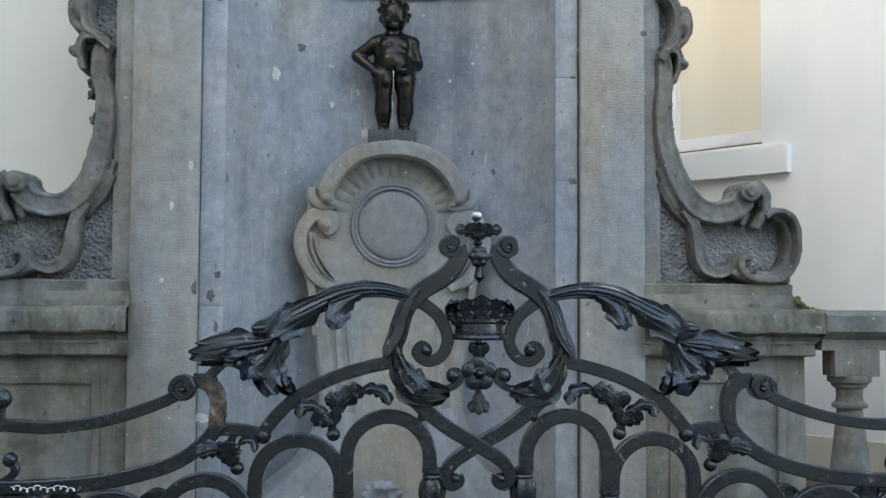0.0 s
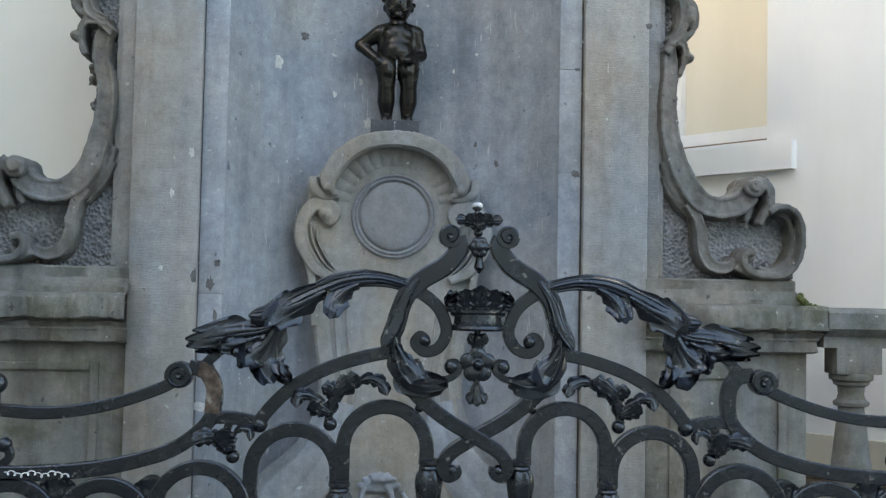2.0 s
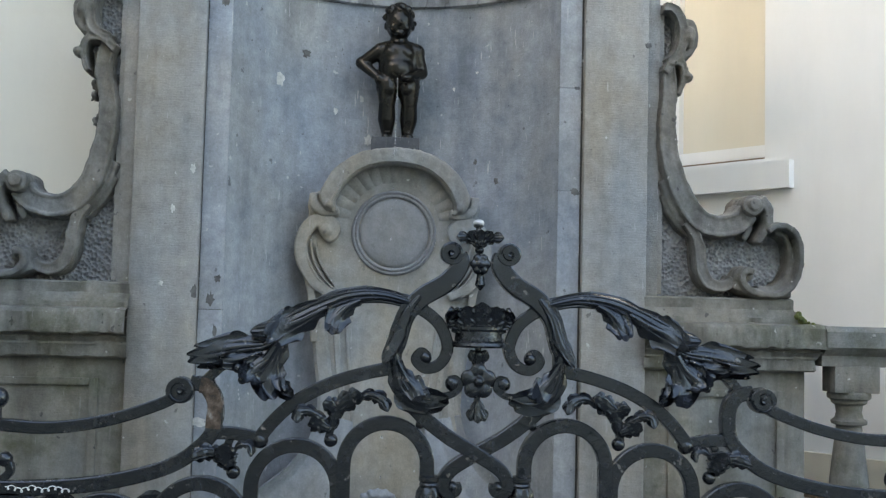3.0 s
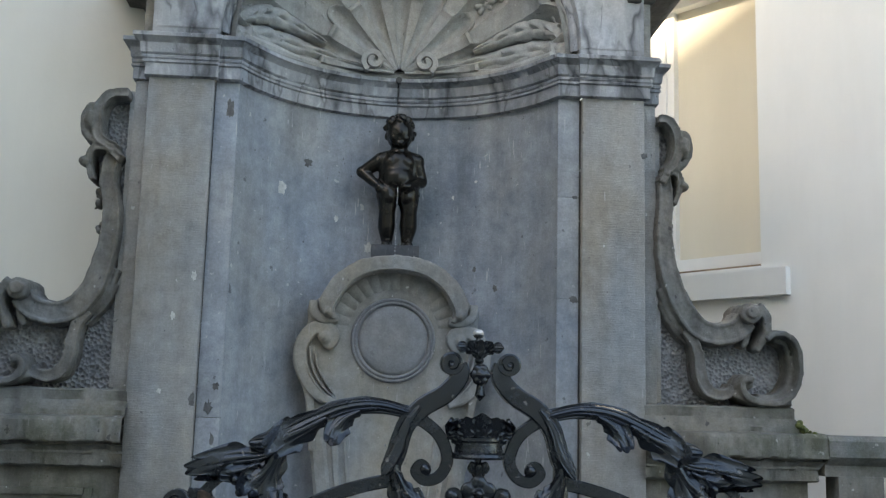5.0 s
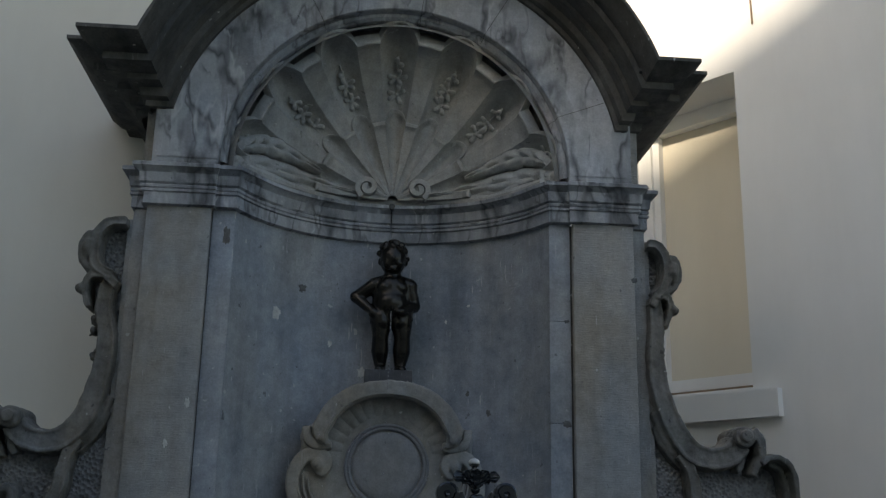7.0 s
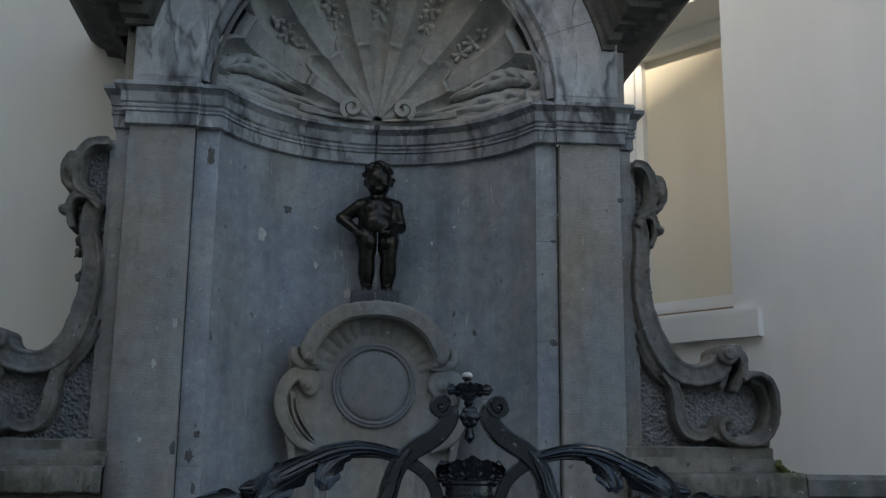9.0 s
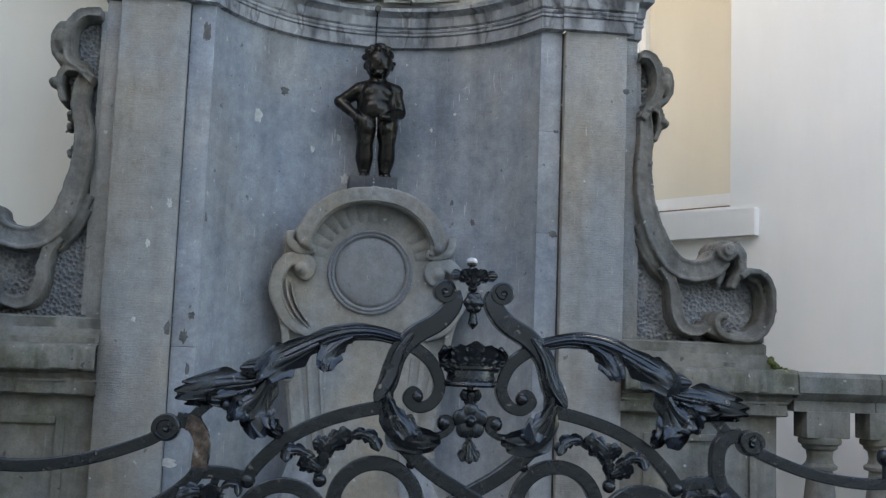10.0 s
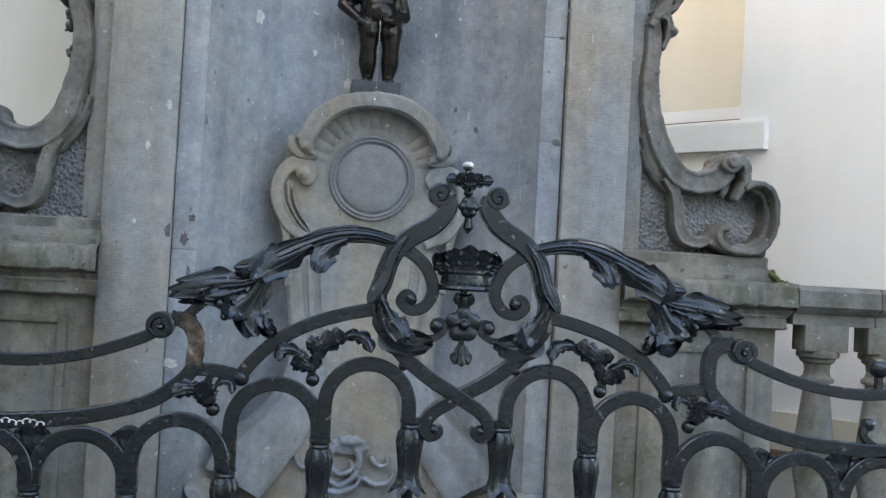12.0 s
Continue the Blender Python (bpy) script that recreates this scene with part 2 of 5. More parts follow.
def spline(pts, n=8, closed=False):
    """A smooth line through the given points."""
    P = [Vector(p) for p in pts]
    k = len(P)
    out = []
    for i in range(k if closed else k - 1):
        a, b, c, d = (P[(i + j) % k] if closed else P[min(max(i + j, 0), k - 1)] for j in (-1, 0, 1, 2))
        for s in range(n):
            t = s / n
            out.append(0.5 * (2 * b + (c - a) * t + (2 * a - 5 * b + 4 * c - d) * t * t + (3 * b - a - 3 * c + d) * t ** 3))
    if not closed:
        out.append(P[-1])
    return out


def grid(bm, rows, close_u=False):
    """Skins rows of points into a surface."""
    vs = [[bm.verts.new(p) for p in row] for row in rows]
    for a, b in zip(vs, vs[1:]):
        m = len(a)
        for j in range(m if close_u else m - 1):
            q = [a[j], a[(j + 1) % m], b[(j + 1) % m], b[j]]
            if len(set(q)) == 4:
                bm.faces.new(q)
    return vs


def strap(bm, line, width, depth, y, taper=None, square=0.84):
    """An iron bar bent along a line of (x, z) points, of rounded flat section; taper(f) scales its width."""
    L = [Vector((p[0], 0, p[1])) for p in line]
    rows = []
    for i, p in enumerate(L):
        t = (L[min(i + 1, len(L) - 1)] - L[max(i - 1, 0)]).normalized()
        nrm = Vector((-t.z, 0, t.x))
        k = taper(i / (len(L) - 1)) if taper else 1.0
        w, d = width * k / 2, depth / 2 * (0.5 + 0.5 * k)
        c = square
        sec = [(w, -d * c), (w * c, -d), (-w * c, -d), (-w, -d * c), (-w, d * c), (-w * c, d), (w * c, d), (w, d * c)]
        rows.append([p + nrm * a + Vector((0, y + b, 0)) for a, b in sec])
    vs = grid(bm, rows, True)
    bm.faces.new(vs[0])
    bm.faces.new(vs[-1][::-1])
    return bm


def tube(bm, line, radius, seg=8, taper=None):
    L = [Vector(p) for p in line]
    rows = []
    for i, p in enumerate(L):
        t = (L[min(i + 1, len(L) - 1)] - L[max(i - 1, 0)]).normalized()
        a = t.orthogonal().normalized() if i == 0 else (a - t * a.dot(t)).normalized()
        b = t.cross(a)
        r = radius * (taper(i / (len(L) - 1)) if taper else 1)
        rows.append([p + (a * math.cos(2 * math.pi * j / seg) + b * math.sin(2 * math.pi * j / seg)) * r for j in range(seg)])
    vs = grid(bm, rows, True)
    bm.faces.new(vs[0])
    bm.faces.new(vs[-1][::-1])
    return bm


def lathe(bm, profile, centre=(0, 0, 0), seg=24, turn=None):
    """Turns (radius, height) points about the upright axis."""
    m = Matrix.Translation(centre) @ (turn or Matrix())
    rows = [[m @ Vector((r * math.cos(2 * math.pi * j / seg), r * math.sin(2 * math.pi * j / seg), z)) for j in range(seg)] for r, z in profile]
    vs = grid(bm, rows, True)
    bm.faces.new(vs[0])
    bm.faces.new(vs[-1])
    return bm


def resample(line, count):
    """The same line with more points, evenly spread over its steps."""
    out = []
    for i in range(count + 1):
        f = i / count * (len(line) - 1)
        k = min(int(f), len(line) - 2)
        out.append(Vector(line[k]).lerp(Vector(line[k + 1]), f - k))
    return out


def acanthus(bm, line, width, y, lobes=4, bulge=0.02, curl=0.0, thick=0.006, env=None, frill=0.38, ribs=0.0016):
    """A cast leaf along a line of (x, z) points: toothed lobes, veins that fan out from a sunk midrib, its tip curling forward."""
    if len(line) < lobes * 9:
        line = resample([p[:2] for p in line], lobes * 9)
    L = [Vector((p[0], 0, p[1])) for p in line]
    fronts = []
    for i, p in enumerate(L):
        f = i / (len(L) - 1)
        t = (L[min(i + 1, len(L) - 1)] - L[max(i - 1, 0)]).normalized()
        nrm = Vector((-t.z, 0, t.x))
        e = env(f) if env else min(1.0, 0.42 + 0.95 * f) * max(0.0, 1 - f ** 7) ** 0.5
        lobe = 1 - frill + frill * abs(math.sin(math.pi * lobes * f)) ** 0.55
        tooth = 1 - 0.10 * abs(math.cos(3 * math.pi * lobes * f))
        row, back = [], []
        for s in (-1, -0.9, -0.78, -0.66, -0.54, -0.42, -0.30, -0.18, -0.08, 0, 0.08, 0.18, 0.30, 0.42, 0.54, 0.66, 0.78, 0.9, 1):
            q = abs(s)
            w = width / 2 * max(0.03, e) * (1 + (lobe * tooth - 1) * q)
            fan = math.cos(2 * math.pi * (lobes * f - 0.55 * q)) * q * 0.05 * width * e
            flute = ribs * math.cos(4 * math.pi * s) * (0.3 + 0.7 * e)
            h = bulge * (1 - s * s) * (0.35 + 0.65 * e) + flute - fan + curl * f * f * f + 0.05 * width * e * q ** 4 * lobe - 0.055 * width * e * math.exp(-(s / 0.15) ** 2)
            at = p + nrm * (w * s) - t * (s * s * w * 0.55) + t * (q ** 3 * 0.5 * width * e * (lobe - 0.75))
            row.append(at + Vector((0, y - h, 0)))
            back.append(at + Vector((0, y - h + thick + 0.5 * bulge * (1 - s * s), 0)))
        fronts.append(row + back[::-1])
    vs = grid(bm, fronts, True)
    bm.faces.new(vs[0])
    bm.faces.new(vs[-1][::-1])
    return bm


def iron_frond(bm, line, width, y, lobes=4, curl=0.014):
    """A cast leaf that flares from a narrow foot into a fluted fan with a ragged, forward-curling hem."""
    K, J = 22, 12 * lobes
    L = resample([p[:2] for p in line], 60)
    rows = []
    for k in range(K + 1):
        f = k / K
        front, back = [], []
        for j in range(J + 1):
            s = 2 * j / J - 1
            fold = abs(math.sin(math.pi * lobes * j / J)) ** 0.6
            far = 60 * f * (0.58 + 0.14 * fold + 0.28 * (1 - s * s) ** 0.7)
            i = min(int(far), 59)
            p = L[i].lerp(L[i + 1], far - i)
            t = (L[min(i + 2, 60)] - L[max(i - 1, 0)]).normalized()
            n = Vector((-t.y, t.x))
            side = 1 + 0.20 * math.sin(5 * math.pi * f) * abs(s) ** 3
            w = width * 0.60 * (0.30 + 0.95 * f ** 1.2 - 0.22 * max(0.0, f - 0.8) / 0.2) * side
            q = p + n * (w * s)
            deep = 0.016 * (1 - s * s) + width * 0.10 * f * (fold - 0.5) + curl * f ** 4 + 0.05 * width * math.sin(2.5 * math.pi * f) * f * abs(s)
            front.append(Vector((q.x, y - deep, q.y)))
            back.append(Vector((q.x, y - deep + 0.008, q.y)))
        rows.append(front + back[::-1])
    vs = grid(bm, rows, True)
    bm.faces.new(vs[0])
    bm.faces.new(vs[-1][::-1])
    return bm


def spiral(cx, cz, r0, r1, a0, turns, n=28):
    return [(cx + (r0 + (r1 - r0) * i / n) * math.cos(radians(a0) + 2 * math.pi * turns * i / n),
             cz + (r0 + (r1 - r0) * i / n) * math.sin(radians(a0) + 2 * math.pi * turns * i / n)) for i in range(n + 1)]


def moulding(bm, profile, x0, x1, y):
    """Extrudes a closed (out, z) profile from x0 to x1; out counts towards the street from y."""
    rows = [[Vector((x, y - o, z)) for o, z in profile] for x in (x0, x1)]
    vs = grid(bm, rows, True)
    bm.faces.new(vs[0])
    bm.faces.new(vs[1][::-1])
    return bm


def plate(bm, outline, y0, y1):
    """A slab with an outline of (x, z) points, from y0 (front) to y1."""
    f = [bm.verts.new((p[0], y0, p[1])) for p in outline]
    b = [bm.verts.new((p[0], y1, p[1])) for p in outline]
    bm.faces.new(f)
    bm.faces.new(b[::-1])
    k = len(f)
    for i in range(k):
        bm.faces.new((f[i], f[(i + 1) % k], b[(i + 1) % k], b[i]))
    return bm


B = bmesh.new

# ---- setting ----
bm = B()
box(bm, -60, 60, -60, 60, -0.3, 0.0, 0)
whole("ground", bm, STREET, "dark worn street paving in front of the fountain", "ground", kind="structure", smooth=0)

# the white house: a wall running back at an angle, with a window in it
WALL_AT, WALL_DIR = Vector((2.08, 1.30)), Vector((0.616, -0.788))


def on_wall(s, out, z):
    """A point of the angled wall: s metres along it from the window's edge, out metres in front of it."""
    p = WALL_AT + WALL_DIR * s + Vector((-0.788, -0.616)) * out
    return Vector((p.x, p.y, z))


def wall_box(bm, s0, s1, o0, o1, z0, z1):
    rows = [[on_wall(s, o, z) for s, o in ((s0, o0), (s1, o0), (s1, o1), (s0, o1))] for z in (z0, z1)]
    vs = grid(bm, rows, True)
    bm.faces.new(vs[0])
    bm.faces.new(vs[1][::-1])


WIN_Z0, WIN_Z1, WIN_W, DEEP = 2.735, 4.66, 0.97, 0.20   # DEEP: how much further back than the sill the frame stands
bm = B()
for s0, s1, z0, z1 in ((-3, -WIN_W, 0, 7.5), (0, 2.4, 0, 7.5), (-WIN_W, 0, 0, WIN_Z0), (-WIN_W, 0, WIN_Z1, 7.5)):
    wall_box(bm, s0, s1, -0.5, 0, z0, z1)
whole("wall_east", bm, WHITE, "smooth white rendered house wall beside the fountain", "wall", kind="structure", smooth=0)

bm = B()
wall_box(bm, 0, 2.35, 0.0, 0.03, 0.96, 1.16)
whole("trim", bm, BLIND, "beige band low on the white wall", "trim", kind="structure", smooth=0)
bm = B()
wall_box(bm, 0, 2.35, 0.0, 0.06, 0.93, 0.955)
whole("baseboard", bm, OAK, "thin brown ledge below the beige band", "trim", kind="structure", smooth=0)

win = thing("window_1", "white framed window closed by a beige panel in white wall", "window", kind="structure")
bm = B()
for s0, s1, z0, z1 in ((-WIN_W, -WIN_W + 0.10, WIN_Z0, WIN_Z1), (-0.03, 0, WIN_Z0, WIN_Z1), (-WIN_W + 0.09, -0.03, WIN_Z0 + 0.066, WIN_Z0 + 0.138), (-WIN_W + 0.09, -0.03, WIN_Z1 - 0.10, WIN_Z1)):
    wall_box(bm, s0, s1, -0.24 - DEEP, -0.14 - DEEP, z0, z1)
part("window_frame", bm, FRAMEWHITE, win)
bm = B()
for s0, s1, z0, z1 in ((-WIN_W + 0.09, -WIN_W + 0.15, WIN_Z0 + 0.07, WIN_Z1 - 0.1), (-WIN_W + 0.15, -0.03, WIN_Z0 + 0.136, WIN_Z0 + 0.147)):
    wall_box(bm, s0, s1, -0.23 - DEEP, -0.165 - DEEP, z0, z1)
part("sash", bm, FRAMEWHITE, win)
bm = B()
wall_box(bm, -WIN_W + 0.1, -0.02, -0.232 - DEEP, -0.215 - DEEP, WIN_Z0 + 0.05, WIN_Z1 - 0.08)
part("panel", bm, BLIND, win, "plain beige panel closing the window", smooth=0)
bm = B()
wall_box(bm, -WIN_W - 0.12, 0.175, -0.3, 0.05, WIN_Z0 - 0.175, WIN_Z0 - 0.022)
part("window_sill", bm, FRAMEWHITE, win, smooth=0)
bm = B()
wall_box(bm, -WIN_W, 0, -0.2 - DEEP, -0.115 - DEEP, WIN_Z0 - 0.03, WIN_Z0 + 0.064)
part("weather_bar", bm, OAK, win, "brown wooden strip under the frame", smooth=0)

bm = B()
tube(bm, [on_wall(0.15, 0.012, 4.92), on_wall(0.145, 0.010, 5.1), on_wall(0.14, 0.010, 6.2)], 0.006, 8)
whole("cable", bm, OAK, "thin dark cable running down the white wall", "cable")

bm = B()
box(bm, -6.3, -0.5, 0.66, 1.25, 0, 7.5, 0)
box(bm, -0.5, 1.38, 2.2, 2.5, 0, 7.5, 0)
box(bm, -0.6, -0.5, 1.25, 2.5, 0, 7.5, 0)
whole("wall_north", bm, WARM_WHITE, "white rendered wall behind the fountain, warm bounce light in its colour", "wall", kind="structure", smooth=0)
# Unseen, added: stepped tops keep sun off all but the upper east wall.
bm = B()
box(bm, -8.9, 1.5, -10.6, -10, 0, 10.05, 0)
box(bm, 1.5, 14, -10.6, -10, 0, 4.6, 0)
box(bm, -30, -8.9, -10.6, -10, 0, 12.3, 0)
whole("shade_wall_south", bm, SHADE_WALL, "unseen pale blocks added behind the camera to keep the sun off", "wall", kind="structure", smooth=0)
# Added out of view to cut the sky light from the left.
bm = B()
box(bm, -6.9, -6.3, -10, 0.66, 0, 8.5, 0)
whole("shade_wall_west", bm, SHADE_WALL, "unseen pale block added on the left to hold back sky light", "wall", kind="structure", smooth=0)

# ---- the fountain ----
fountain = thing("fountain", "weathered grey bluestone niche fountain with shell vault and scrolls", "fountain")
PIL, INNER, JAMB = 1.06, 0.787, 0.685
SPRING, ARCH_R = 3.46, 0.775
NICHE_A, NICHE_B, NICHE_Y = 0.69, 0.44, 0.03
NICHE_R = (NICHE_A ** 2 + NICHE_B ** 2) / (2 * NICHE_B)
NICHE_ANG = math.asin(NICHE_A / NICHE_R)
NICHE_C = NICHE_Y + NICHE_B - NICHE_R
IMPOST = [(0.0, 3.235), (0.022, 3.240), (0.022, 3.290), (0.030, 3.294), (0.030, 3.303), (0.024, 3.306), (0.030, 3.312), (0.030, 3.322), (0.024, 3.326), (0.034, 3.334), (0.038, 3.375), (0.055, 3.392), (0.065, 3.396), (0.065, 3.412), (0.045, 3.420), (0.0, 3.420)]


def finer(path, step):
    """The same stations with more between them."""
    out = [path[0]]
    for p, q in zip(path, path[1:]):
        k = max(1, int(math.hypot(q[0] - p[0], q[1] - p[1]) / step))
        for i in range(1, k + 1):
            out.append(tuple(u + (w - u) * i / k for u, w in zip(p, q)))
    return out


def wrap(bm, profile, path, chip=0.0):
    """Sweeps an (out, z) profile along a level path of (x, y, outward x, outward y) stations; chip wears bites out of its projecting edges."""
    rows = []
    for x, y, ox, oy in path:
        row = []
        for o, z in profile:
            wear = max(0.0, noise.noise((x * 11, y * 11, z * 26)) - 0.12) + 0.6 * max(0.0, noise.noise((x * 31 + 5, y * 31, z * 40)) - 0.15)
            k = o - min(o, chip * wear) if o > 0.015 else o
            row.append(Vector((x + ox * k, y + oy * k, z + (chip * 0.35 * wear if chip else 0))))
        rows.append(row)
    grid(bm, rows)
    return bm


for s in (-1, 1):
    bm = B()
    box(bm, min(s * PIL, s * INNER), max(s * PIL, s * INNER), 0.0, 0.5, 0.0, 3.24, 0.008)
    pil = part("pilaster", bm, GREY, fountain, "tooled grey stone pilaster")
    bm = B()
    a, c = s * (PIL), s * (INNER - 0.008)
    wrap(bm, IMPOST, finer([(a, 0.55, s, 0), (a, 0.0, s, -1), (c, 0.0, -s * 0.35, -1), (c, 0.06, -s * 0.35, 0)], 0.008), 0.02)
    part("impost", bm, STRING, pil, "moulded stone capital")
    bm = B()
    a = s * (PIL + 0.055)
    wrap(bm, IMPOST, [(a, 0.80, s, 0), (a, 0.07, s, -1), (s * PIL, 0.07, 0, -1)])
    part("impost", bm, STRING, pil, "set-back moulded capital")
    bm = B()
    box(bm, min(s * PIL, s * (PIL + 0.065)), max(s * PIL, s * (PIL + 0.065)), 0.06, 0.5, 1.93, 3.235, 0.006)
    part("side_strip", bm, GREY, fountain)
    bm = B()
    box(bm, min(s * (INNER + 0.01), s * JAMB), max(s * (INNER + 0.01), s * JAMB), 0.038, 0.32, 0.0, 3.236, 0)
    part("joint", bm, DARKSTONE, fountain, "dark mortar joint")
    zs = [0.0, 0.9, 1.62, 2.362, 2.80, 3.24] if s > 0 else [0.0, 0.75, 1.83, 3.24]
    for z0, z1 in zip(zs, zs[1:]):
        bm = B()
        cut = INNER - (0.009 if s > 0 else 0.004)
        box(bm, min(s * cut, s * JAMB), max(s * cut, s * JAMB), 0.028, 0.3, z0 + 0.0006, z1 - 0.0006, 0.003)
        part("jamb_stone", bm, BLUE, fountain)


def niche_line(extra=0.0, n=64):
    """The niche's plan: a part of a circle, drawn in by extra."""
    out = []
    for i in range(n + 1):
        a = NICHE_ANG * (2 * i / n - 1)
        out.append(((NICHE_R - extra) * math.sin(a), NICHE_C + (NICHE_R - extra) * math.cos(a)))
    return out


bm = B()
grid(bm, [[Vector((x, y, z)) for x, y in niche_line()] for z in [0.05 + 3.40 * k / 24 for k in range(25)]])
part("niche_wall", bm, BLUE, fountain, "curved bluestone niche wall with spots", smooth=60)
for s in (-1, 1):
    stations = [(s * (INNER - 0.01), 0.02, 0, -1), (s * (JAMB + 0.004), 0.02, -s * 0.35, -1)]
    for i in range(1, 33):
        a = NICHE_ANG * (1 - i / 32) + (0.005 if i == 32 else 0)
        stations.append((s * NICHE_R * math.sin(a), NICHE_C + NICHE_R * math.cos(a), -s * math.sin(a), -math.cos(a)))
    stations.append((s * 0.0035, NICHE_Y + NICHE_B + 0.03, 0, -1))
    bm = B()
    wrap(bm, [(o * 1.15, z) for o, z in IMPOST], finer(stations, 0.008), 0.022)
    part("niche_cornice", bm, STRING, fountain, "moulded stone string course", smooth=30)
# Solid dark plug, standing for the shade inside the cornice gap.
bm = B()
tube(bm, [(0, 0.46, 3.40), (0, 0.40, 3.405), (0, 0.375, 3.40)], 0.014, 12)
part("gap_plug", bm, DARKSTONE, fountain)

# arch: piers and flat ring in front of the shell
for s in (-1, 1):
    bm = B()
    for x0, x1, y0, z0, z1 in ((ARCH_R, PIL, 0.0, 3.42, 3.72),):
        box(bm, min(s * x0, s * x1), max(s * x0, s * x1), y0, 0.5, z0, z1, 0.005)
    part("arch_pier", bm, MARBLE, fountain)
N = 60
for a0, a1 in ((0, 21), (21, 60), (60, 83), (83, 117), (117, 180)):   # the arch band, stone by stone
    bm = B()
    rows = []
    for r, y in ((ARCH_R - 0.03, 0.5), (ARCH_R - 0.034, 0.10), (ARCH_R - 0.030, 0.055), (ARCH_R - 0.018, 0.040), (ARCH_R - 0.004, 0.036), (ARCH_R, 0.0), (ARCH_R + 0.004, -0.004), (1.04, -0.004), (1.04, 0.5)):
        gap = 0.0012 / r
        rows.append([Vector((r * math.cos(q), y, SPRING + r * math.sin(q))) for q in [radians(a0) + gap + (radians(a1 - a0) - 2 * gap) * i / 24 for i in range(25)]])
    grid(bm, rows)
    part("voussoir", bm, MARBLE, fountain, "veined flat stone of the arch band", smooth=25)
bm = B()
rows = []
for r, y in ((ARCH_R - 0.028, 0.5), (ARCH_R - 0.020, 0.06), (ARCH_R + 0.02, 0.012), (1.03, 0.012)):
    rows.append([Vector((r * math.cos(math.pi * i / N), y, SPRING + r * math.sin(math.pi * i / N))) for i in range(N + 1)])
grid(bm, rows)
part("joint", bm, DARKSTONE, fountain, "dark mortar joint")

# the great cornice: level returns at both ends, bent over the arch between them
CORN = [(0.0, 0.0), (0.02, 0.004), (0.02, 0.03), (0.05, 0.04), (0.06, 0.075), (0.12, 0.085), (0.12, 0.11), (0.235, 0.118), (0.235, 0.150), (0.255, 0.152), (0.30, 0.162), (0.335, 0.185), (0.36, 0.196), (0.36, 0.212), (0.0, 0.24)]
CORN_Z, CORN_X, CORN_C, CORN_BACK = 3.68, 0.70, -0.03, 0.86
bm = B()
rows = []
for o, d in CORN:
    z, r, xs = CORN_Z + d, 1.01 + 0.80 * d, PIL + o * CORN_X
    a0 = math.asin((z - SPRING) / r)
    row = [Vector((CORN_C - xs, CORN_BACK, z)), Vector((CORN_C - xs, -o, z))]
    row += [Vector((-r * math.cos(a0 + (math.pi - 2 * a0) * i / N), -o, SPRING + r * math.sin(a0 + (math.pi - 2 * a0) * i / N))) for i in range(N + 1)]
    row += [Vector((CORN_C + xs, -o, z)), Vector((CORN_C + xs, CORN_BACK, z))]
    rows.append(row)
rows.append([Vector((v.x * 0.9, 0.5, v.z)) for v in rows[-1]])
grid(bm, rows)
part("pediment_cornice", bm, DARKSTONE, fountain, "heavy dark moulded cornice bent over an arch", smooth=28)
for s in (-1, 1):   # the cornice goes back in a second step over the strip beside each pilaster
    bm = B()
    rows = []
    for o, d in CORN:
        x, z = CORN_C + s * (PIL + 0.062 + o * CORN_X), CORN_Z + d - 0.004
        rows.append([Vector((x, CORN_BACK + 0.1, z)), Vector((x, 0.11 - o, z)), Vector((CORN_C + s * (PIL + 0.01), 0.11 - o, z))])
    rows.append([Vector((v.x * 0.9, max(v.y, 0.3), v.z)) for v in rows[-1]])
    grid(bm, rows)
    part("cornice_return", bm, DARKSTONE, fountain, smooth=28)
    bm = B()
    box(bm, min(s * (PIL - 0.02), s * (PIL + 0.05)), max(s * (PIL - 0.02), s * (PIL + 0.05)), 0.075, 0.6, 3.40, 3.72, 0.004)
    part("pier_strip", bm, GREY, fountain)

# shell in the half dome
DOME = Vector((0, NICHE_Y, 3.43))


def dome(theta, phi, lift=0.0):
    """A point of the half dome: theta sweeps from side to side, phi from the hub at the back to the rim; lift brings it inwards."""
    ax, ay, az = 0.765, NICHE_B - 0.01, 0.785
    d = Vector((math.cos(theta) * math.sin(phi), math.cos(phi), math.sin(theta) * math.sin(phi)))
    nrm = Vector((d.x / ax, d.y / ay, d.z / az)).normalized()
    return DOME + Vector((d.x * ax, d.y * ay, d.z * az)) - nrm * lift


bm = B()
grid(bm, [[dome(math.pi * i / 72, radians(1 + 88 * k / 24), -0.012 + 0.062 * max(0.0, (1 + 88 * k / 24 - 80) / 9)) for i in range(73)] for k in range(25)])
part("half_dome", bm, CARVED, fountain, smooth=60)
LOBES = 7
T0, T1 = radians(2), radians(178)


def lobe_wave(f):
    """0 on the flat fillet between two flutes, 1 in the middle of one; f runs over the shell from 0 to 1."""
    u = (f * LOBES) % 1.0
    return max(0.0, math.sin(math.pi * min(1, max(0, (u - 0.20) / 0.60))))


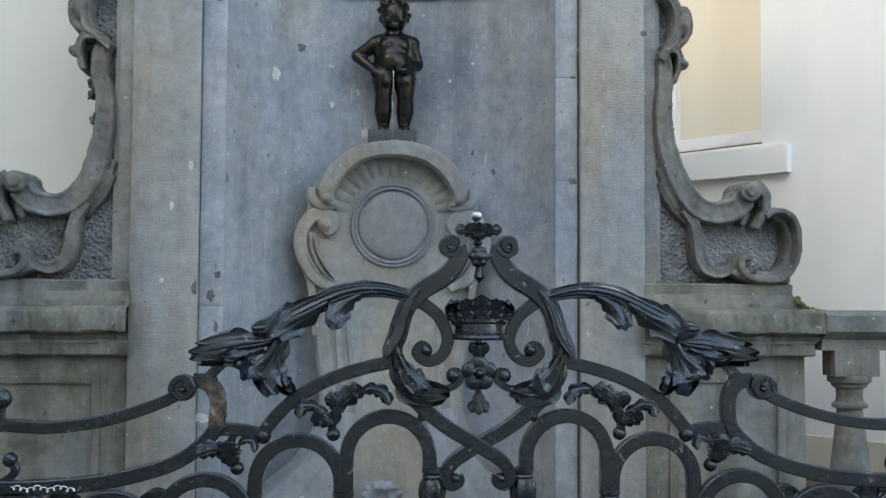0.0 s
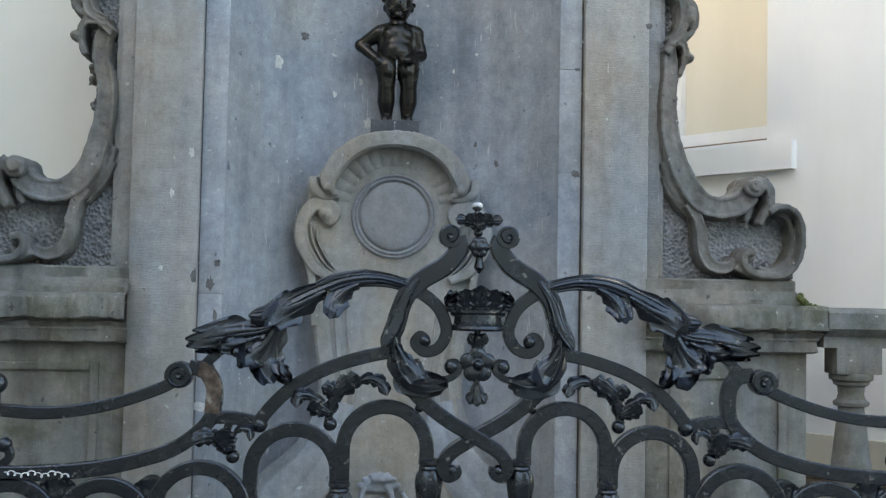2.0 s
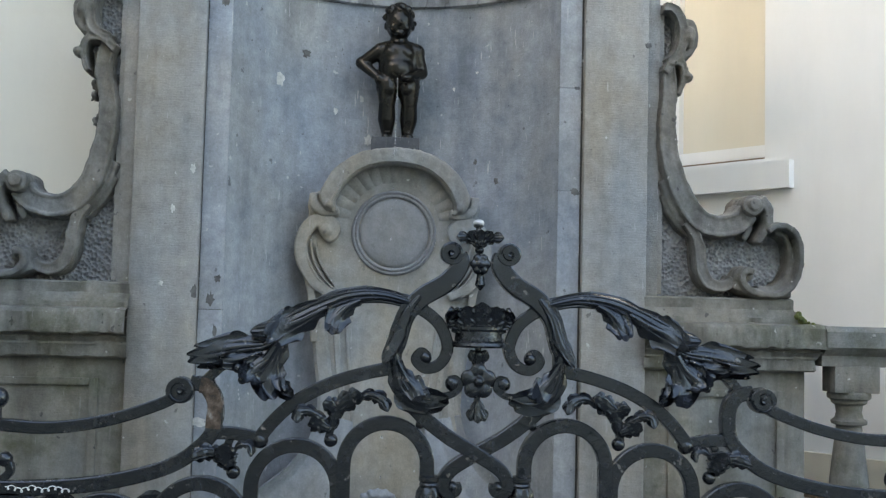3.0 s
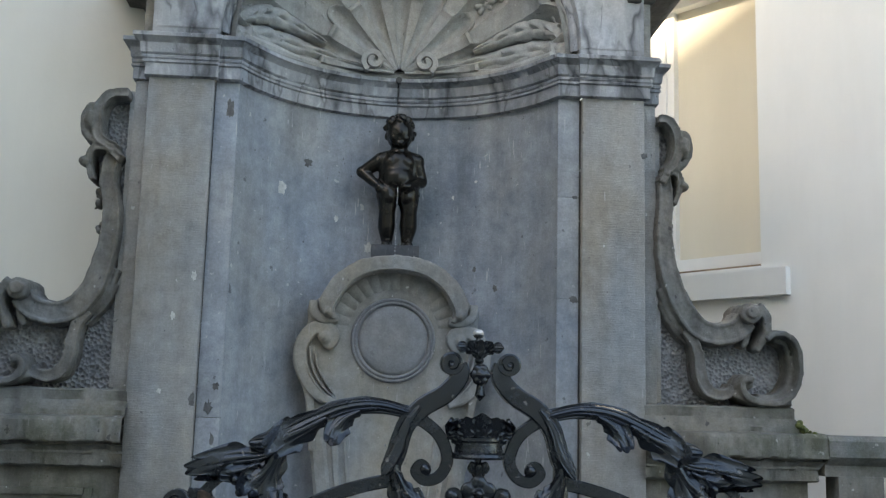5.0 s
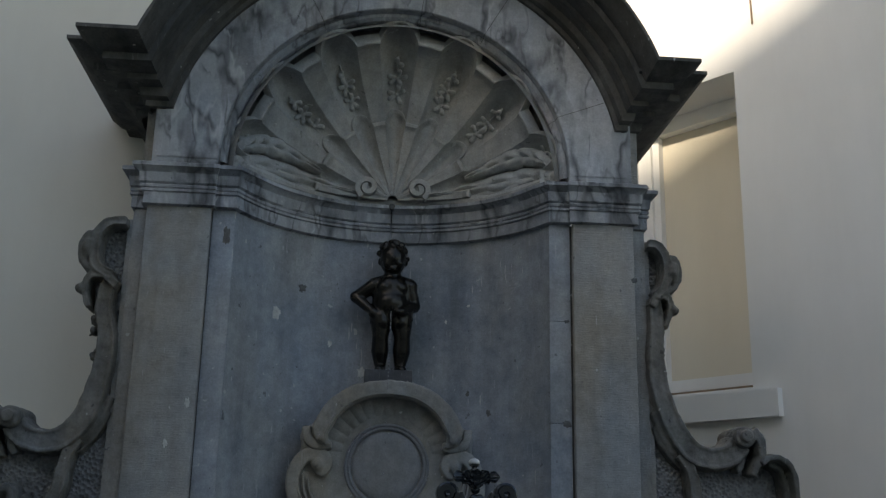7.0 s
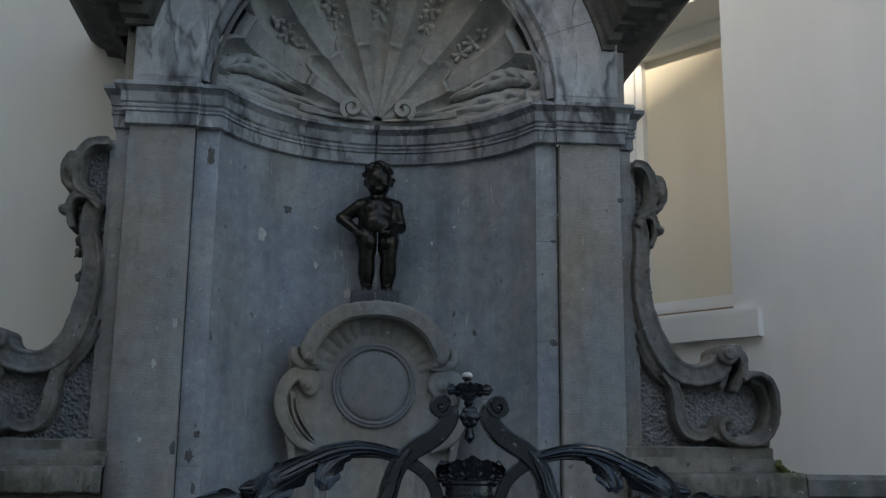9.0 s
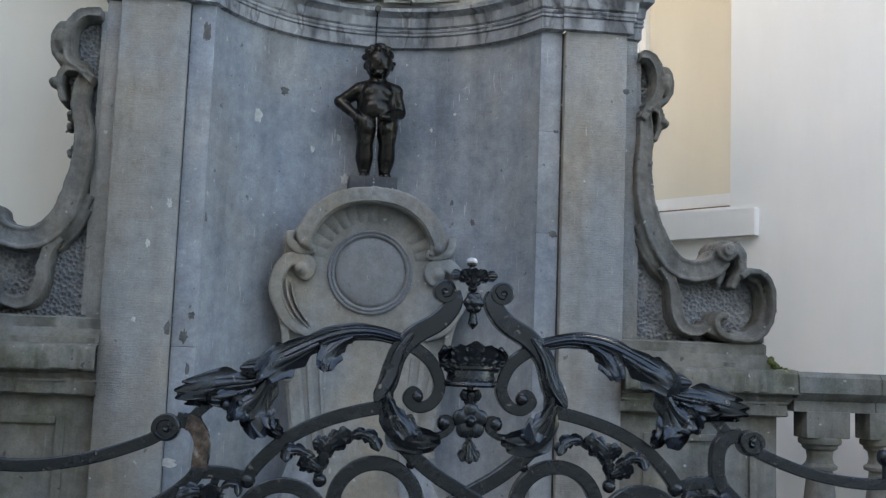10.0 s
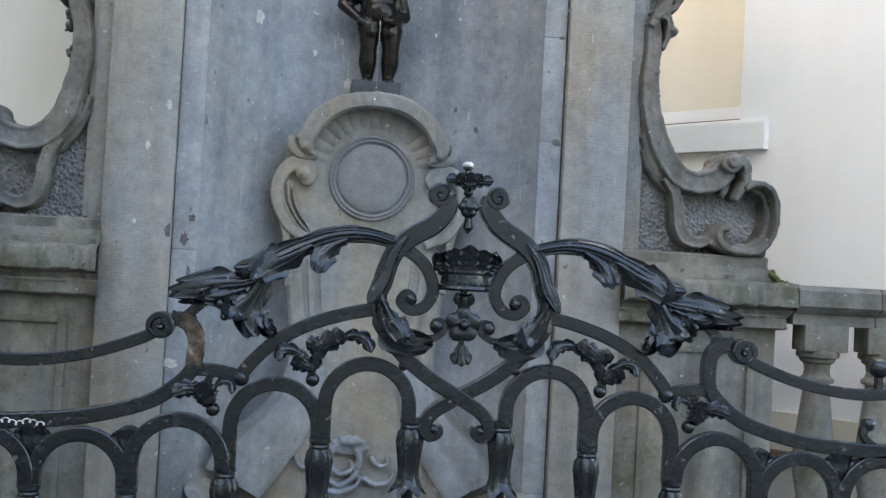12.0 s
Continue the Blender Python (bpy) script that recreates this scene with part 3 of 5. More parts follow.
def shell_tier(rim, wave, lift, flute, lip):
    bm = B()
    K, M = 40, 294
    rows = []
    for k in range(K + 1):
        f, row = k / K, []
        for i in range(M + 1):
            w = lobe_wave(i / M)
            edge = rim + wave * (w ** 0.6 - 0.6)
            roll = lip * max(0.0, (f - 0.88) / 0.12) ** 2
            wob = 0.004 * noise.noise((i * 0.13, k * 0.3, rim))
            row.append(dome(T0 + (T1 - T0) * i / M, radians(2 + (edge - 2) * f), lift + roll + wob + f * (0.010 - flute * w ** 0.8)))
        rows.append(row)
    for extra, drop in ((1.2, 0.004), (1.6, 0.02), (1.6, 0.06)):
        row = []
        for i in range(M + 1):
            w = lobe_wave(i / M)
            edge = rim + wave * (w ** 0.6 - 0.6) + extra
            row.append(dome(T0 + (T1 - T0) * i / M, radians(min(edge, 89.5)), lift + lip - drop + 0.010 - flute * w ** 0.8))
        rows.append(row)
    grid(bm, rows)
    return bm


shell = part("shell", shell_tier(82, 8, 0.068, 0.080, 0.018), SHELLSTONE, fountain, "large carved scallop shell in the half dome", smooth=45)
part("inner_shell", shell_tier(33, 5.5, 0.082, 0.058, 0.014), SHELLSTONE, shell, smooth=45)
for i in range(1, 6):
    th = T0 + (T1 - T0) * (i + 0.5) / LOBES
    bm = B()
    rnd = random.Random(i)
    for k, at in enumerate((43, 50.5, 58)):   # three hanging florets, the topmost a bud
        r = (0.040, 0.042, 0.026)[k]

        def petal(a, length, lift, th=th, at=at):
            """A point of the floret, length out from its heart in the direction a."""
            return dome(th + math.sin(a) * length / (0.75 * math.sin(radians(at))), radians(at + math.degrees(math.cos(a) * length / 0.66)), lift + 0.024)

        ball(bm, petal(0, 0, 0.014), 0.010, 8)
        for m in range(5 if k < 2 else 3):
            a = 2 * math.pi * m / (5 if k < 2 else 3) + rnd.uniform(-0.35, 0.35)
            reach = r * rnd.uniform(0.75, 1.1)
            if rnd.random() < 0.88:
                capsule(bm, petal(a, reach * 0.3, 0.010), petal(a, reach, 0.022), 0.009, 0.0125, 5)
    stem = [dome(th, radians(39 + 23 * m / 8), 0.032) for m in range(9)]
    tube(bm, stem, 0.006, 6)
    fuse(part("garland", bm, SHELLSTONE, shell, "little carved flower drop"), 0.0035, 1)
for s in (-1, 1):
    bm = B()
    line = [(s * x, z) for x, z in spiral(0.12, 3.485, 0.052, 0.008, -60, 1.4, 30)]
    strap(bm, line, 0.026, 0.06, 0.38)
    part("hub_scroll", bm, SHELLSTONE, shell)
    for lo, hi, bow, ph0, ph1, wide, lift in ((3.0, 8.0, 3.0, 84, 9, 4.5, 0.050), (10.0, 17.0, 4.0, 80, 30, 4.0, 0.056)):
        bm = B()   # long leafy fronds that sweep from the hub out to the sides
        rows = []
        for k in range(49):
            f = k / 48
            mid = lo + (hi - lo) * f + bow * math.sin(math.pi * f)
            w = wide * (0.25 + 0.9 * math.sin(math.pi * (0.12 + 0.8 * f))) * (0.72 + 0.28 * abs(math.sin(5 * math.pi * f)) ** 0.6)
            row = []
            for j in range(11):
                u = j / 5 - 1
                th = radians(mid + w * u)
                up = lift + 0.03 * f + 0.024 * (1 - u * u) - 0.012 * math.exp(-(u / 0.2) ** 2) + 0.006 * math.sin(5 * math.pi * f * 2 - 4 * abs(u))
                row.append(dome(th if s > 0 else math.pi - th, radians(ph0 + (ph1 - ph0) * f), up))
            ends = [dome(radians(mid + w * u) if s > 0 else math.pi - radians(mid + w * u), radians(ph0 + (ph1 - ph0) * f), -0.01) for u in (1.0, -1.0)]
            rows.append(row + ends)
        vs = grid(bm, rows, True)
        bm.faces.new(vs[0])
        bm.faces.new(vs[-1][::-1])
        part("frond", bm, SHELLSTONE, shell, smooth=60)

bm = B()
tube(bm, [(x, y - 0.0, 3.432 + 0.006 * math.sin(9 * x)) for x, y in niche_line(0.035)], 0.024, 10, lambda f: 0.8 + 0.35 * math.sin(5 * math.pi * f) ** 2)
part("shell_foot", bm, SHELLSTONE, shell)
for s in (-1, 1):   # leafy foot on either side of the shell
    bm = B()
    rnd = random.Random(21 + s)
    for k in range(30):
        th, ph = radians(4 + 11 * rnd.random()), 48 + 34 * rnd.random()
        th2, ph2 = th + rnd.uniform(-0.05, 0.05), ph + rnd.uniform(-3.5, 3.5)
        ends = [dome(q if s > 0 else math.pi - q, radians(p), 0.024 + lift) for q, p, lift in ((th, ph, 0.0), (th2, ph2, 0.012))]
        capsule(bm, ends[0], ends[1], 0.006, 0.010, 4)
    fuse(part("foot_leaf", bm, SHELLSTONE, shell, "worn carved foliage"), 0.0045, 2)

# cartouche and pedestal in the niche
CX, FACE = 0.010, 0.285
half = [(0.0, 2.522), (0.12, 2.505), (0.22, 2.46), (0.30, 2.38), (0.375, 2.325), (0.375, 2.25), (0.405, 2.18), (0.42, 2.10), (0.40, 2.02), (0.37, 1.94), (0.355, 1.85), (0.345, 1.72), (0.325, 1.58), (0.31, 1.42), (0.33, 1.25), (0.38, 1.05), (0.40, 0.90), (0.40, 0.70)]
right = [(p.x, p.y) for p in spline([(x, z, 0) for x, z in half], 4)]
outline = [(CX + x, z) for x, z in right] + [(CX - x, z) for x, z in right[::-1][:-1]]
bm = B()
plate(bm, outline, FACE, 0.6)
cart = part("cartouche", bm, CARVED, fountain, "carved grey stone cartouche with round medallion", smooth=30)
bev = cart.modifiers.new("edge", "BEVEL")
bev.width, bev.segments, bev.limit_method = 0.012, 3, "ANGLE"
face_on = Matrix.Rotation(radians(90), 4, "X")
bm = B()
lathe(bm, [(0.0, 0.016), (0.10, 0.015), (0.138, 0.011), (0.149, 0.004), (0.153, -0.004), (0.156, 0.004), (0.160, 0.013), (0.165, 0.014), (0.168, 0.006), (0.173, 0.006), (0.176, 0.014), (0.181, 0.013), (0.186, 0.002), (0.187, -0.02)], (CX, FACE - 0.001, 2.182), 72, face_on)
part("medallion", bm, SLATE, cart, "round slate disc in double ring", smooth=40)
bm = B()   # hood moulding over the medallion, ending in curls
hood = spline([(-0.285, 2.29), (-0.30, 2.325), (-0.285, 2.365), (-0.235, 2.435), (-0.14, 2.495), (0, 2.517), (0.14, 2.495), (0.235, 2.435), (0.285, 2.365), (0.30, 2.325), (0.285, 2.29)], 8)
hood = [(CX + p[0], p[1]) for p in hood]
strap(bm, hood, 0.062, 0.12, FACE - 0.02, lambda f: 0.75 + 0.35 * math.sin(math.pi * f), 0.8)
strap(bm, [(CX + (x - CX) * 0.90, z - 0.028) for x, z in hood], 0.02, 0.09, FACE - 0.035)
for s in (-1, 1):
    ball(bm, (CX + s * 0.282, FACE - 0.045, 2.292), (0.028, 0.05, 0.028))
fuse(part("hood_moulding", bm, CARVED, cart), 0.0055, 2, wear=0.010)
bm = B()
strap(bm, [(CX + (x - CX) * 0.905, z - 0.026) for x, z in hood[6:-6]], 0.012, 0.10, FACE - 0.042, None, 0.6)
part("hood_fillet", bm, CARVED, cart)
bm = B()
strap(bm, [(CX + (x - CX) * 1.04, z + 0.012) for x, z in hood[10:-10]], 0.012, 0.07, FACE - 0.034, None, 0.6)
part("hood_fillet", bm, CARVED, cart)
for s in (-1, 1):
    bm = B()
    def c(pts, s=s):
        return spline([(CX + s * x, z) for x, z in pts], 8)

    # curled head, then a broad leaf that sweeps inwards below it
    strap(bm, c(((0.245, 1.905), (0.335, 1.955), (0.395, 2.05), (0.398, 2.145), (0.355, 2.215), (0.295, 2.228), (0.258, 2.195), (0.275, 2.155), (0.30, 2.165))), 0.05, 0.07, FACE - 0.004, lambda f: 0.75 + 0.45 * math.sin(math.pi * f), 0.8)
    ball(bm, (CX + s * 0.295, FACE - 0.02, 2.183), (0.032, 0.040, 0.032))
    strap(bm, c(((0.37, 2.15), (0.355, 2.05), (0.31, 1.97), (0.25, 1.92))), 0.075, 0.035, FACE + 0.004, lambda f: 1.0 - 0.5 * f, 0.7)
    strap(bm, c(((0.395, 2.05), (0.355, 1.93), (0.34, 1.80), (0.33, 1.70))), 0.035, 0.05, FACE - 0.002)
    curl = part("volute", bm, CARVED, cart)
    fuse(curl, 0.0055, 2)
    for pts in (((0.378, 2.14), (0.368, 2.06), (0.32, 1.975), (0.25, 1.915)), ((0.358, 2.14), (0.345, 2.06), (0.305, 1.985), (0.25, 1.93)), ((0.335, 2.12), (0.322, 2.06), (0.29, 2.0), (0.25, 1.945)), ((0.412, 2.10), (0.405, 2.04), (0.36, 1.955), (0.30, 1.905))):
        bm = B()
        strap(bm, c(pts), 0.011, 0.06, FACE - 0.010, lambda f: 0.55 + 0.6 * math.sin(math.pi * f), 0.5)
        part("leaf_rib", bm, CARVED, curl)
    bm = B()
    strap(bm, spline([(CX + s * x, z) for x, z in ((0.35, 2.345), (0.345, 2.29), (0.30, 2.262), (0.24, 2.27))], 8), 0.04, 0.08, FACE - 0.01)
    fuse(part("ear", bm, CARVED, cart), 0.008, 3, wear=0.010)
    for pts, w, d in (([(0.325, 1.84), (0.295, 1.62), (0.275, 1.45), (0.285, 1.33)], 0.07, 0.05),
                      ([(0.245, 1.82), (0.225, 1.60), (0.20, 1.42), (0.215, 1.30)], 0.03, 0.035),
                      ([(0.20, 1.82), (0.18, 1.60), (0.16, 1.42), (0.17, 1.30)], 0.014, 0.03)):
        bm = B()
        strap(bm, spline([(CX + s * x, z) for x, z in pts], 8), w, d, FACE + 0.004, None, 0.6)
        part("rib", bm, CARVED, cart)
    # the wing at the foot: a fluted sheet that sweeps out and comes forward
    low = spline([(0.155, 1.36), (0.165, 1.24), (0.215, 1.08), (0.31, 0.92), (0.40, 0.80)], 8)
    high = spline([(0.305, 1.40), (0.345, 1.285), (0.435, 1.165), (0.56, 1.065), (0.615, 0.95)], 8)
    bm = B()
    rows = []
    for p, q in zip(low, high):
        front = []
        for k in range(25):
            f = k / 24
            x, z = p.x + (q.x - p.x) * f, p.y + (q.y - p.y) * f
            out = 0.012 + 1.05 * max(0, x - 0.24) ** 2 + 0.012 * abs(math.sin(math.pi * 2.5 * f)) ** 0.5 + 0.020 * max(0, f - 0.86) / 0.14
            front.append(Vector((CX + s * x, FACE - out, z)))
        rows.append(front + [v + Vector((0, 0.09, 0)) for v in front[::-1]])
    vs = grid(bm, rows, True)
    bm.faces.new(vs[0])
    bm.faces.new(vs[-1][::-1])
    part("wing", bm, BLUE, cart, "fluted stone sheet flaring out at the foot", smooth=40)
for i in range(15):   # fluted fan round the medallion
    th = math.pi * (0.08 + 0.84 * i / 14)
    bm = B()
    p0, p1 = (CX + 0.20 * math.cos(th), 2.205 + 0.20 * math.sin(th)), (CX + 0.285 * math.cos(th), 2.205 + 0.285 * math.sin(th))
    strap(bm, [p0, ((p0[0] + p1[0]) / 2, (p0[1] + p1[1]) / 2), p1], 0.055, 0.022, FACE + 0.003, lambda f: 0.55 + 0.55 * f, 0.35)
    part("flute", bm, CARVED, cart)
bm = B()   # carved leaf mask below, over curling waves
OX = CX - 0.04
for k in range(7):
    a = radians(20 + 140 * k / 6)
    acanthus(bm, spline([(OX, 1.0), (OX + 0.05 * math.cos(a), 1.0 + 0.04 * math.sin(a)), (OX + 0.10 * math.cos(a), 1.0 + 0.085 * math.sin(a))], 6), 0.05, FACE - 0.012, 3, 0.02, 0.02)
ball(bm, (OX + 0.01, FACE - 0.03, 1.055), (0.05, 0.035, 0.022))
for pts, w in (((( -0.06, 1.03), (-0.075, 0.96), (-0.03, 0.91), (0.02, 0.93), (0.015, 0.97)), 0.026), (((0.03, 1.03), (0.055, 0.97), (0.03, 0.90), (-0.03, 0.86), (-0.08, 0.89)), 0.030),
               ((( -0.11, 0.95), (-0.14, 0.90), (-0.10, 0.85), (-0.03, 0.83), (0.04, 0.86), (0.06, 0.90)), 0.028), (((0.10, 0.99), (0.13, 0.95), (0.17, 0.955), (0.17, 0.985)), 0.016),
               (((0.07, 0.90), (0.12, 0.87), (0.18, 0.88), (0.20, 0.92)), 0.022), ((( -0.15, 0.93), (-0.20, 0.94), (-0.22, 0.98)), 0.016)):
    strap(bm, spline([(OX + x, z) for x, z in pts], 8), w, 0.06, FACE - 0.006, lambda f: 1.1 - 0.5 * f, 0.55)
fuse(part("leaf_ornament", bm, BLUE, cart), 0.0055, 1, wear=0.010)

bm = B()
bowl = [(0.0, 0.62), (0.35, 0.64), (0.55, 0.72), (0.66, 0.86), (0.68, 0.90), (0.64, 0.90), (0.6, 0.85), (0.45, 0.74), (0.0, 0.70)]
lathe(bm, bowl, (CX, 0.0, 0), 56)
part("basin", bm, CARVED, fountain, "shell shaped stone basin", smooth=50)
bm = B()
lathe(bm, [(0.0, 0.0), (0.3, 0.0), (0.28, 0.1), (0.18, 0.2), (0.16, 0.5), (0.25, 0.64), (0.0, 0.64)], (CX, 0.0, 0), 32)
part("basin_foot", bm, CARVED, fountain)

# side plinths, their cornices and scrolls
PLINTH = [(-0.02, 1.605), (0.0, 1.622), (0.046, 1.628), (0.056, 1.634), (0.058, 1.672), (0.064, 1.682), (0.060, 1.690), (0.074, 1.706), (0.084, 1.710), (0.070, 1.713), (0.070, 1.722), (0.112, 1.726), (0.116, 1.734), (0.114, 1.806), (0.104, 1.820), (0.070, 1.827), (0.0, 1.832)]
for s in (-1, 1):
    ends = (s * (PIL + 0.002), s * 1.757)
    x0, x1 = min(ends), max(ends)
    bm = B()
    box(bm, x0, x1, 0.03, 0.5, 0, 1.64, 0.008)
    plinth = part("plinth", bm, WORN, fountain, "weathered stone plinth wall with panel")
    bm = B()
    for a, c, z0, z1 in ((1.165, 1.20, 0.4, 1.545), (1.63, 1.665, 0.4, 1.545), (1.20, 1.63, 1.515, 1.545)):
        box(bm, min(s * a, s * c), max(s * a, s * c), 0.016, 0.05, z0, z1, 0.006)
    part("panel_frame", bm, WORN, plinth)
    bm = B()
    wrap(bm, PLINTH, finer([(s * (PIL - 0.01), 0.03, 0, -1), (s * 1.735, 0.03, 0, -1), (s * 1.745, 0.03, s * 0.7, -1), (s * 1.745, 0.5, s * 0.7, 0)], 0.008), 0.035)
    box(bm, min(s * (PIL - 0.01), s * 1.742), max(s * (PIL - 0.01), s * 1.742), 0.02, 0.5, 1.645, 1.826, 0)
    part("ledge", bm, WORN, plinth, "moulded mossy stone ledge")
    bm = B()
    prof = [(0.0, 1.826), (0.058, 1.828), (0.056, 1.85), (0.03, 1.885), (0.03, 1.925), (0.022, 1.932), (-0.3, 1.932)]
    wrap(bm, prof, finer([(s * (PIL - 0.01), 0.03, 0, -1), (s * 1.66, 0.03, 0, -1), (s * 1.675, 0.03, s * 0.8, -1), (s * 1.675, 0.45, s * 0.8, 0)], 0.01), 0.03)
    part("scroll_base", bm, WORN, plinth)

    # the carved scroll
    def sc(pts, s=s):
        """Points of a scroll, mirrored for the other side, where it leans out a little more above."""
        return [(s * (x + min(1, max(0, (x - 1.115) / 0.07)) * (0.07 * min(1, max(0, (z - 2.35) / 0.45)) - 0.02 * min(1, max(0, (z - 2.8) / 0.2)) if s < 0 else 0)), z) for x, z in pts]

    edge = spline(sc(((1.115, 3.19), (1.18, 3.165), (1.235, 3.10), (1.25, 3.02), (1.235, 2.95), (1.20, 2.88), (1.185, 2.80), (1.172, 2.70), (1.178, 2.60), (1.195, 2.50), (1.235, 2.41), (1.29, 2.31), (1.37, 2.285), (1.45, 2.30), (1.53, 2.33), (1.585, 2.28), (1.60, 2.245), (1.67, 2.245), (1.715, 2.19), (1.725, 2.09), (1.70, 2.01), (1.66, 1.95), (1.58, 1.935))), 5)
    bm = B()
    plate(bm, [(p[0], p[1]) for p in edge] + [(s * 1.115, 1.935)], 0.135, 0.27)
    side = part("side_scroll", bm, PECKED, fountain, "carved stone scroll with pecked ground")
    side.location.y = -0.03
    bm = B()   # smooth margin beside the pilaster
    box(bm, min(s * 1.112, s * 1.146), max(s * 1.112, s * 1.146), 0.10, 0.2, 1.94, 3.19, 0.005)
    part("margin", bm, GREY, side)

    def ribbed(bm, pts, width, depth, y, taper=None):
        """A band with a rounded back and two fine edges."""
        line = spline(sc(pts), 10)
        strap(bm, line, width, depth, y, taper, 0.55)
        shift = []
        for i, p in enumerate(line):
            t = (line[min(i + 1, len(line) - 1)] - line[max(i - 1, 0)]).normalized()
            k = width * 0.36 * (taper(i / (len(line) - 1)) if taper else 1)
            shift.append((p.x - t.y * k, p.y + t.x * k, p.x + t.y * k, p.y - t.x * k))
        for c in (0, 2):
            strap(bm, [(q[c], q[c + 1]) for q in shift], width * 0.2, depth * 1.08, y, taper, 0.6)

    bm = B()   # the broad band sweeping down beside the pilaster and out to the roll
    ribbed(bm, ((1.155, 2.92), (1.160, 2.80), (1.152, 2.68), (1.158, 2.56), (1.186, 2.44), (1.232, 2.335), (1.297, 2.255), (1.375, 2.232), (1.46, 2.252), (1.505, 2.30)), 0.105, 0.18, 0.135, lambda f: 0.62 + 0.38 * min(1, f * 1.7))
    strap(bm, spline(sc(((1.135, 2.42), (1.165, 2.33), (1.215, 2.255), (1.27, 2.215))), 8), 0.026, 0.13, 0.135, None, 0.6)
    strap(bm, spline(sc(((1.135, 2.36), (1.17, 2.285), (1.215, 2.225), (1.25, 2.19))), 8), 0.018, 0.12, 0.14, None, 0.6)
    fuse(part("scroll_border", bm, OLDCARVED, side), 0.0055, 2, wear=0.011)
    bm = B()   # the roll, its end towards the street, over a leaf that hangs from it
    tube(bm, [(s * 1.512, 0.22, 2.322), (s * 1.512, 0.06, 2.322), (s * 1.512, 0.01, 2.325)], 0.052, 22, lambda f: 1.0 - 0.18 * f)
    tube(bm, [(s * 1.512, 0.02, 2.325), (s * 1.512, -0.012, 2.327)], 0.027, 18)
    strap(bm, spline(sc(((1.545, 2.352), (1.580, 2.31), (1.585, 2.25), (1.560, 2.20), (1.545, 2.165))), 8), 0.055, 0.20, 0.115, lambda f: 1.15 - 0.55 * f, 0.6)
    strap(bm, spline(sc(((1.50, 2.27), (1.505, 2.22), (1.49, 2.18))), 8), 0.06, 0.15, 0.125, lambda f: 1.0 - 0.5 * f, 0.6)
    fuse(part("roll", bm, OLDCARVED, side, "stone roll with a round end"), 0.0055, 2, wear=0.011)
    bm = B()   # upper curl: a hoop round a small pecked field, and the lobes hanging from it
    ribbed(bm, ((1.128, 3.165), (1.170, 3.155), (1.203, 3.105), (1.208, 3.03), (1.190, 2.965), (1.150, 2.925)), 0.046, 0.19, 0.13)
    x0 = sc(((1.238, 3.045),))[0][0]
    ball(bm, (x0, 0.09, 3.04), (0.036, 0.085, 0.062))
    strap(bm, spline(sc(((1.20, 3.08), (1.235, 3.105), (1.262, 3.07), (1.262, 3.01), (1.235, 2.965), (1.205, 2.955))), 7), 0.034, 0.17, 0.12, None, 0.6)
    ribbed(bm, ((1.136, 2.88), (1.165, 2.925), (1.205, 2.925), (1.222, 2.89), (1.215, 2.84), (1.195, 2.79)), 0.040, 0.18, 0.125, lambda f: 1.0 - 0.4 * f)
    x1 = sc(((1.240, 2.87),))[0][0]
    ball(bm, (x1, 0.075, 2.868), (0.024, 0.05, 0.022))
    fuse(part("upper_curl", bm, OLDCARVED, side), 0.0055, 2, wear=0.011)
    bm = B()   # S-shaped strap across the pecked ground
    ribbed(bm, ((1.235, 2.245), (1.275, 2.195), (1.292, 2.13), (1.298, 2.06), (1.325, 2.00), (1.375, 1.978), (1.425, 1.99), (1.44, 2.02)), 0.052, 0.16, 0.125, lambda f: 0.75 + 0.4 * math.sin(math.pi * f))
    fuse(part("s_strap", bm, OLDCARVED, side), 0.0055, 2, wear=0.011)
    bm = B()   # the great volute at the foot, a thin lip round a deep hollow
    strap(bm, spline(sc(((1.575, 2.215), (1.61, 2.238), (1.665, 2.236), (1.708, 2.19), (1.720, 2.10), (1.698, 2.01), (1.640, 1.955), (1.56, 1.95), (1.49, 1.968), (1.462, 2.01), (1.478, 2.045), (1.508, 2.04))), 9), 0.040, 0.24, 0.115, lambda f: 0.85 + 0.6 * max(0, f - 0.45) * (2.2 - 1.6 * f), 0.6)
    strap(bm, spline(sc(((1.62, 2.212), (1.668, 2.19), (1.688, 2.11), (1.672, 2.03), (1.62, 1.98), (1.55, 1.975))), 8), 0.022, 0.16, 0.125, None, 0.6)
    ball(bm, (s * 1.498, 0.055, 2.03), (0.030, 0.03, 0.030))
    strap(bm, spline(sc(((1.435, 1.985), (1.50, 1.955), (1.60, 1.945), (1.68, 1.95))), 6), 0.03, 0.20, 0.12, None, 0.7)
    fuse(part("volute", bm, OLDCARVED, side), 0.0055, 2, wear=0.011)
    rnd = random.Random(11)
    for k in range(9):   # ragged berries and leaf tips on the concave edge
        z = 2.745 - 0.050 * k
        bm = B()
        x = abs(sc(((1.182 + 0.012 * math.sin(2.4 * k) + 0.075 * max(0, (k - 3) / 5) ** 1.6, z),))[0][0])
        for m in range(4):
            ball(bm, (s * (x + rnd.uniform(-0.012, 0.012)), 0.15 + rnd.uniform(-0.07, 0.03), z + rnd.uniform(-0.02, 0.02)), (rnd.uniform(0.009, 0.017), 0.03, rnd.uniform(0.011, 0.020)), 9)
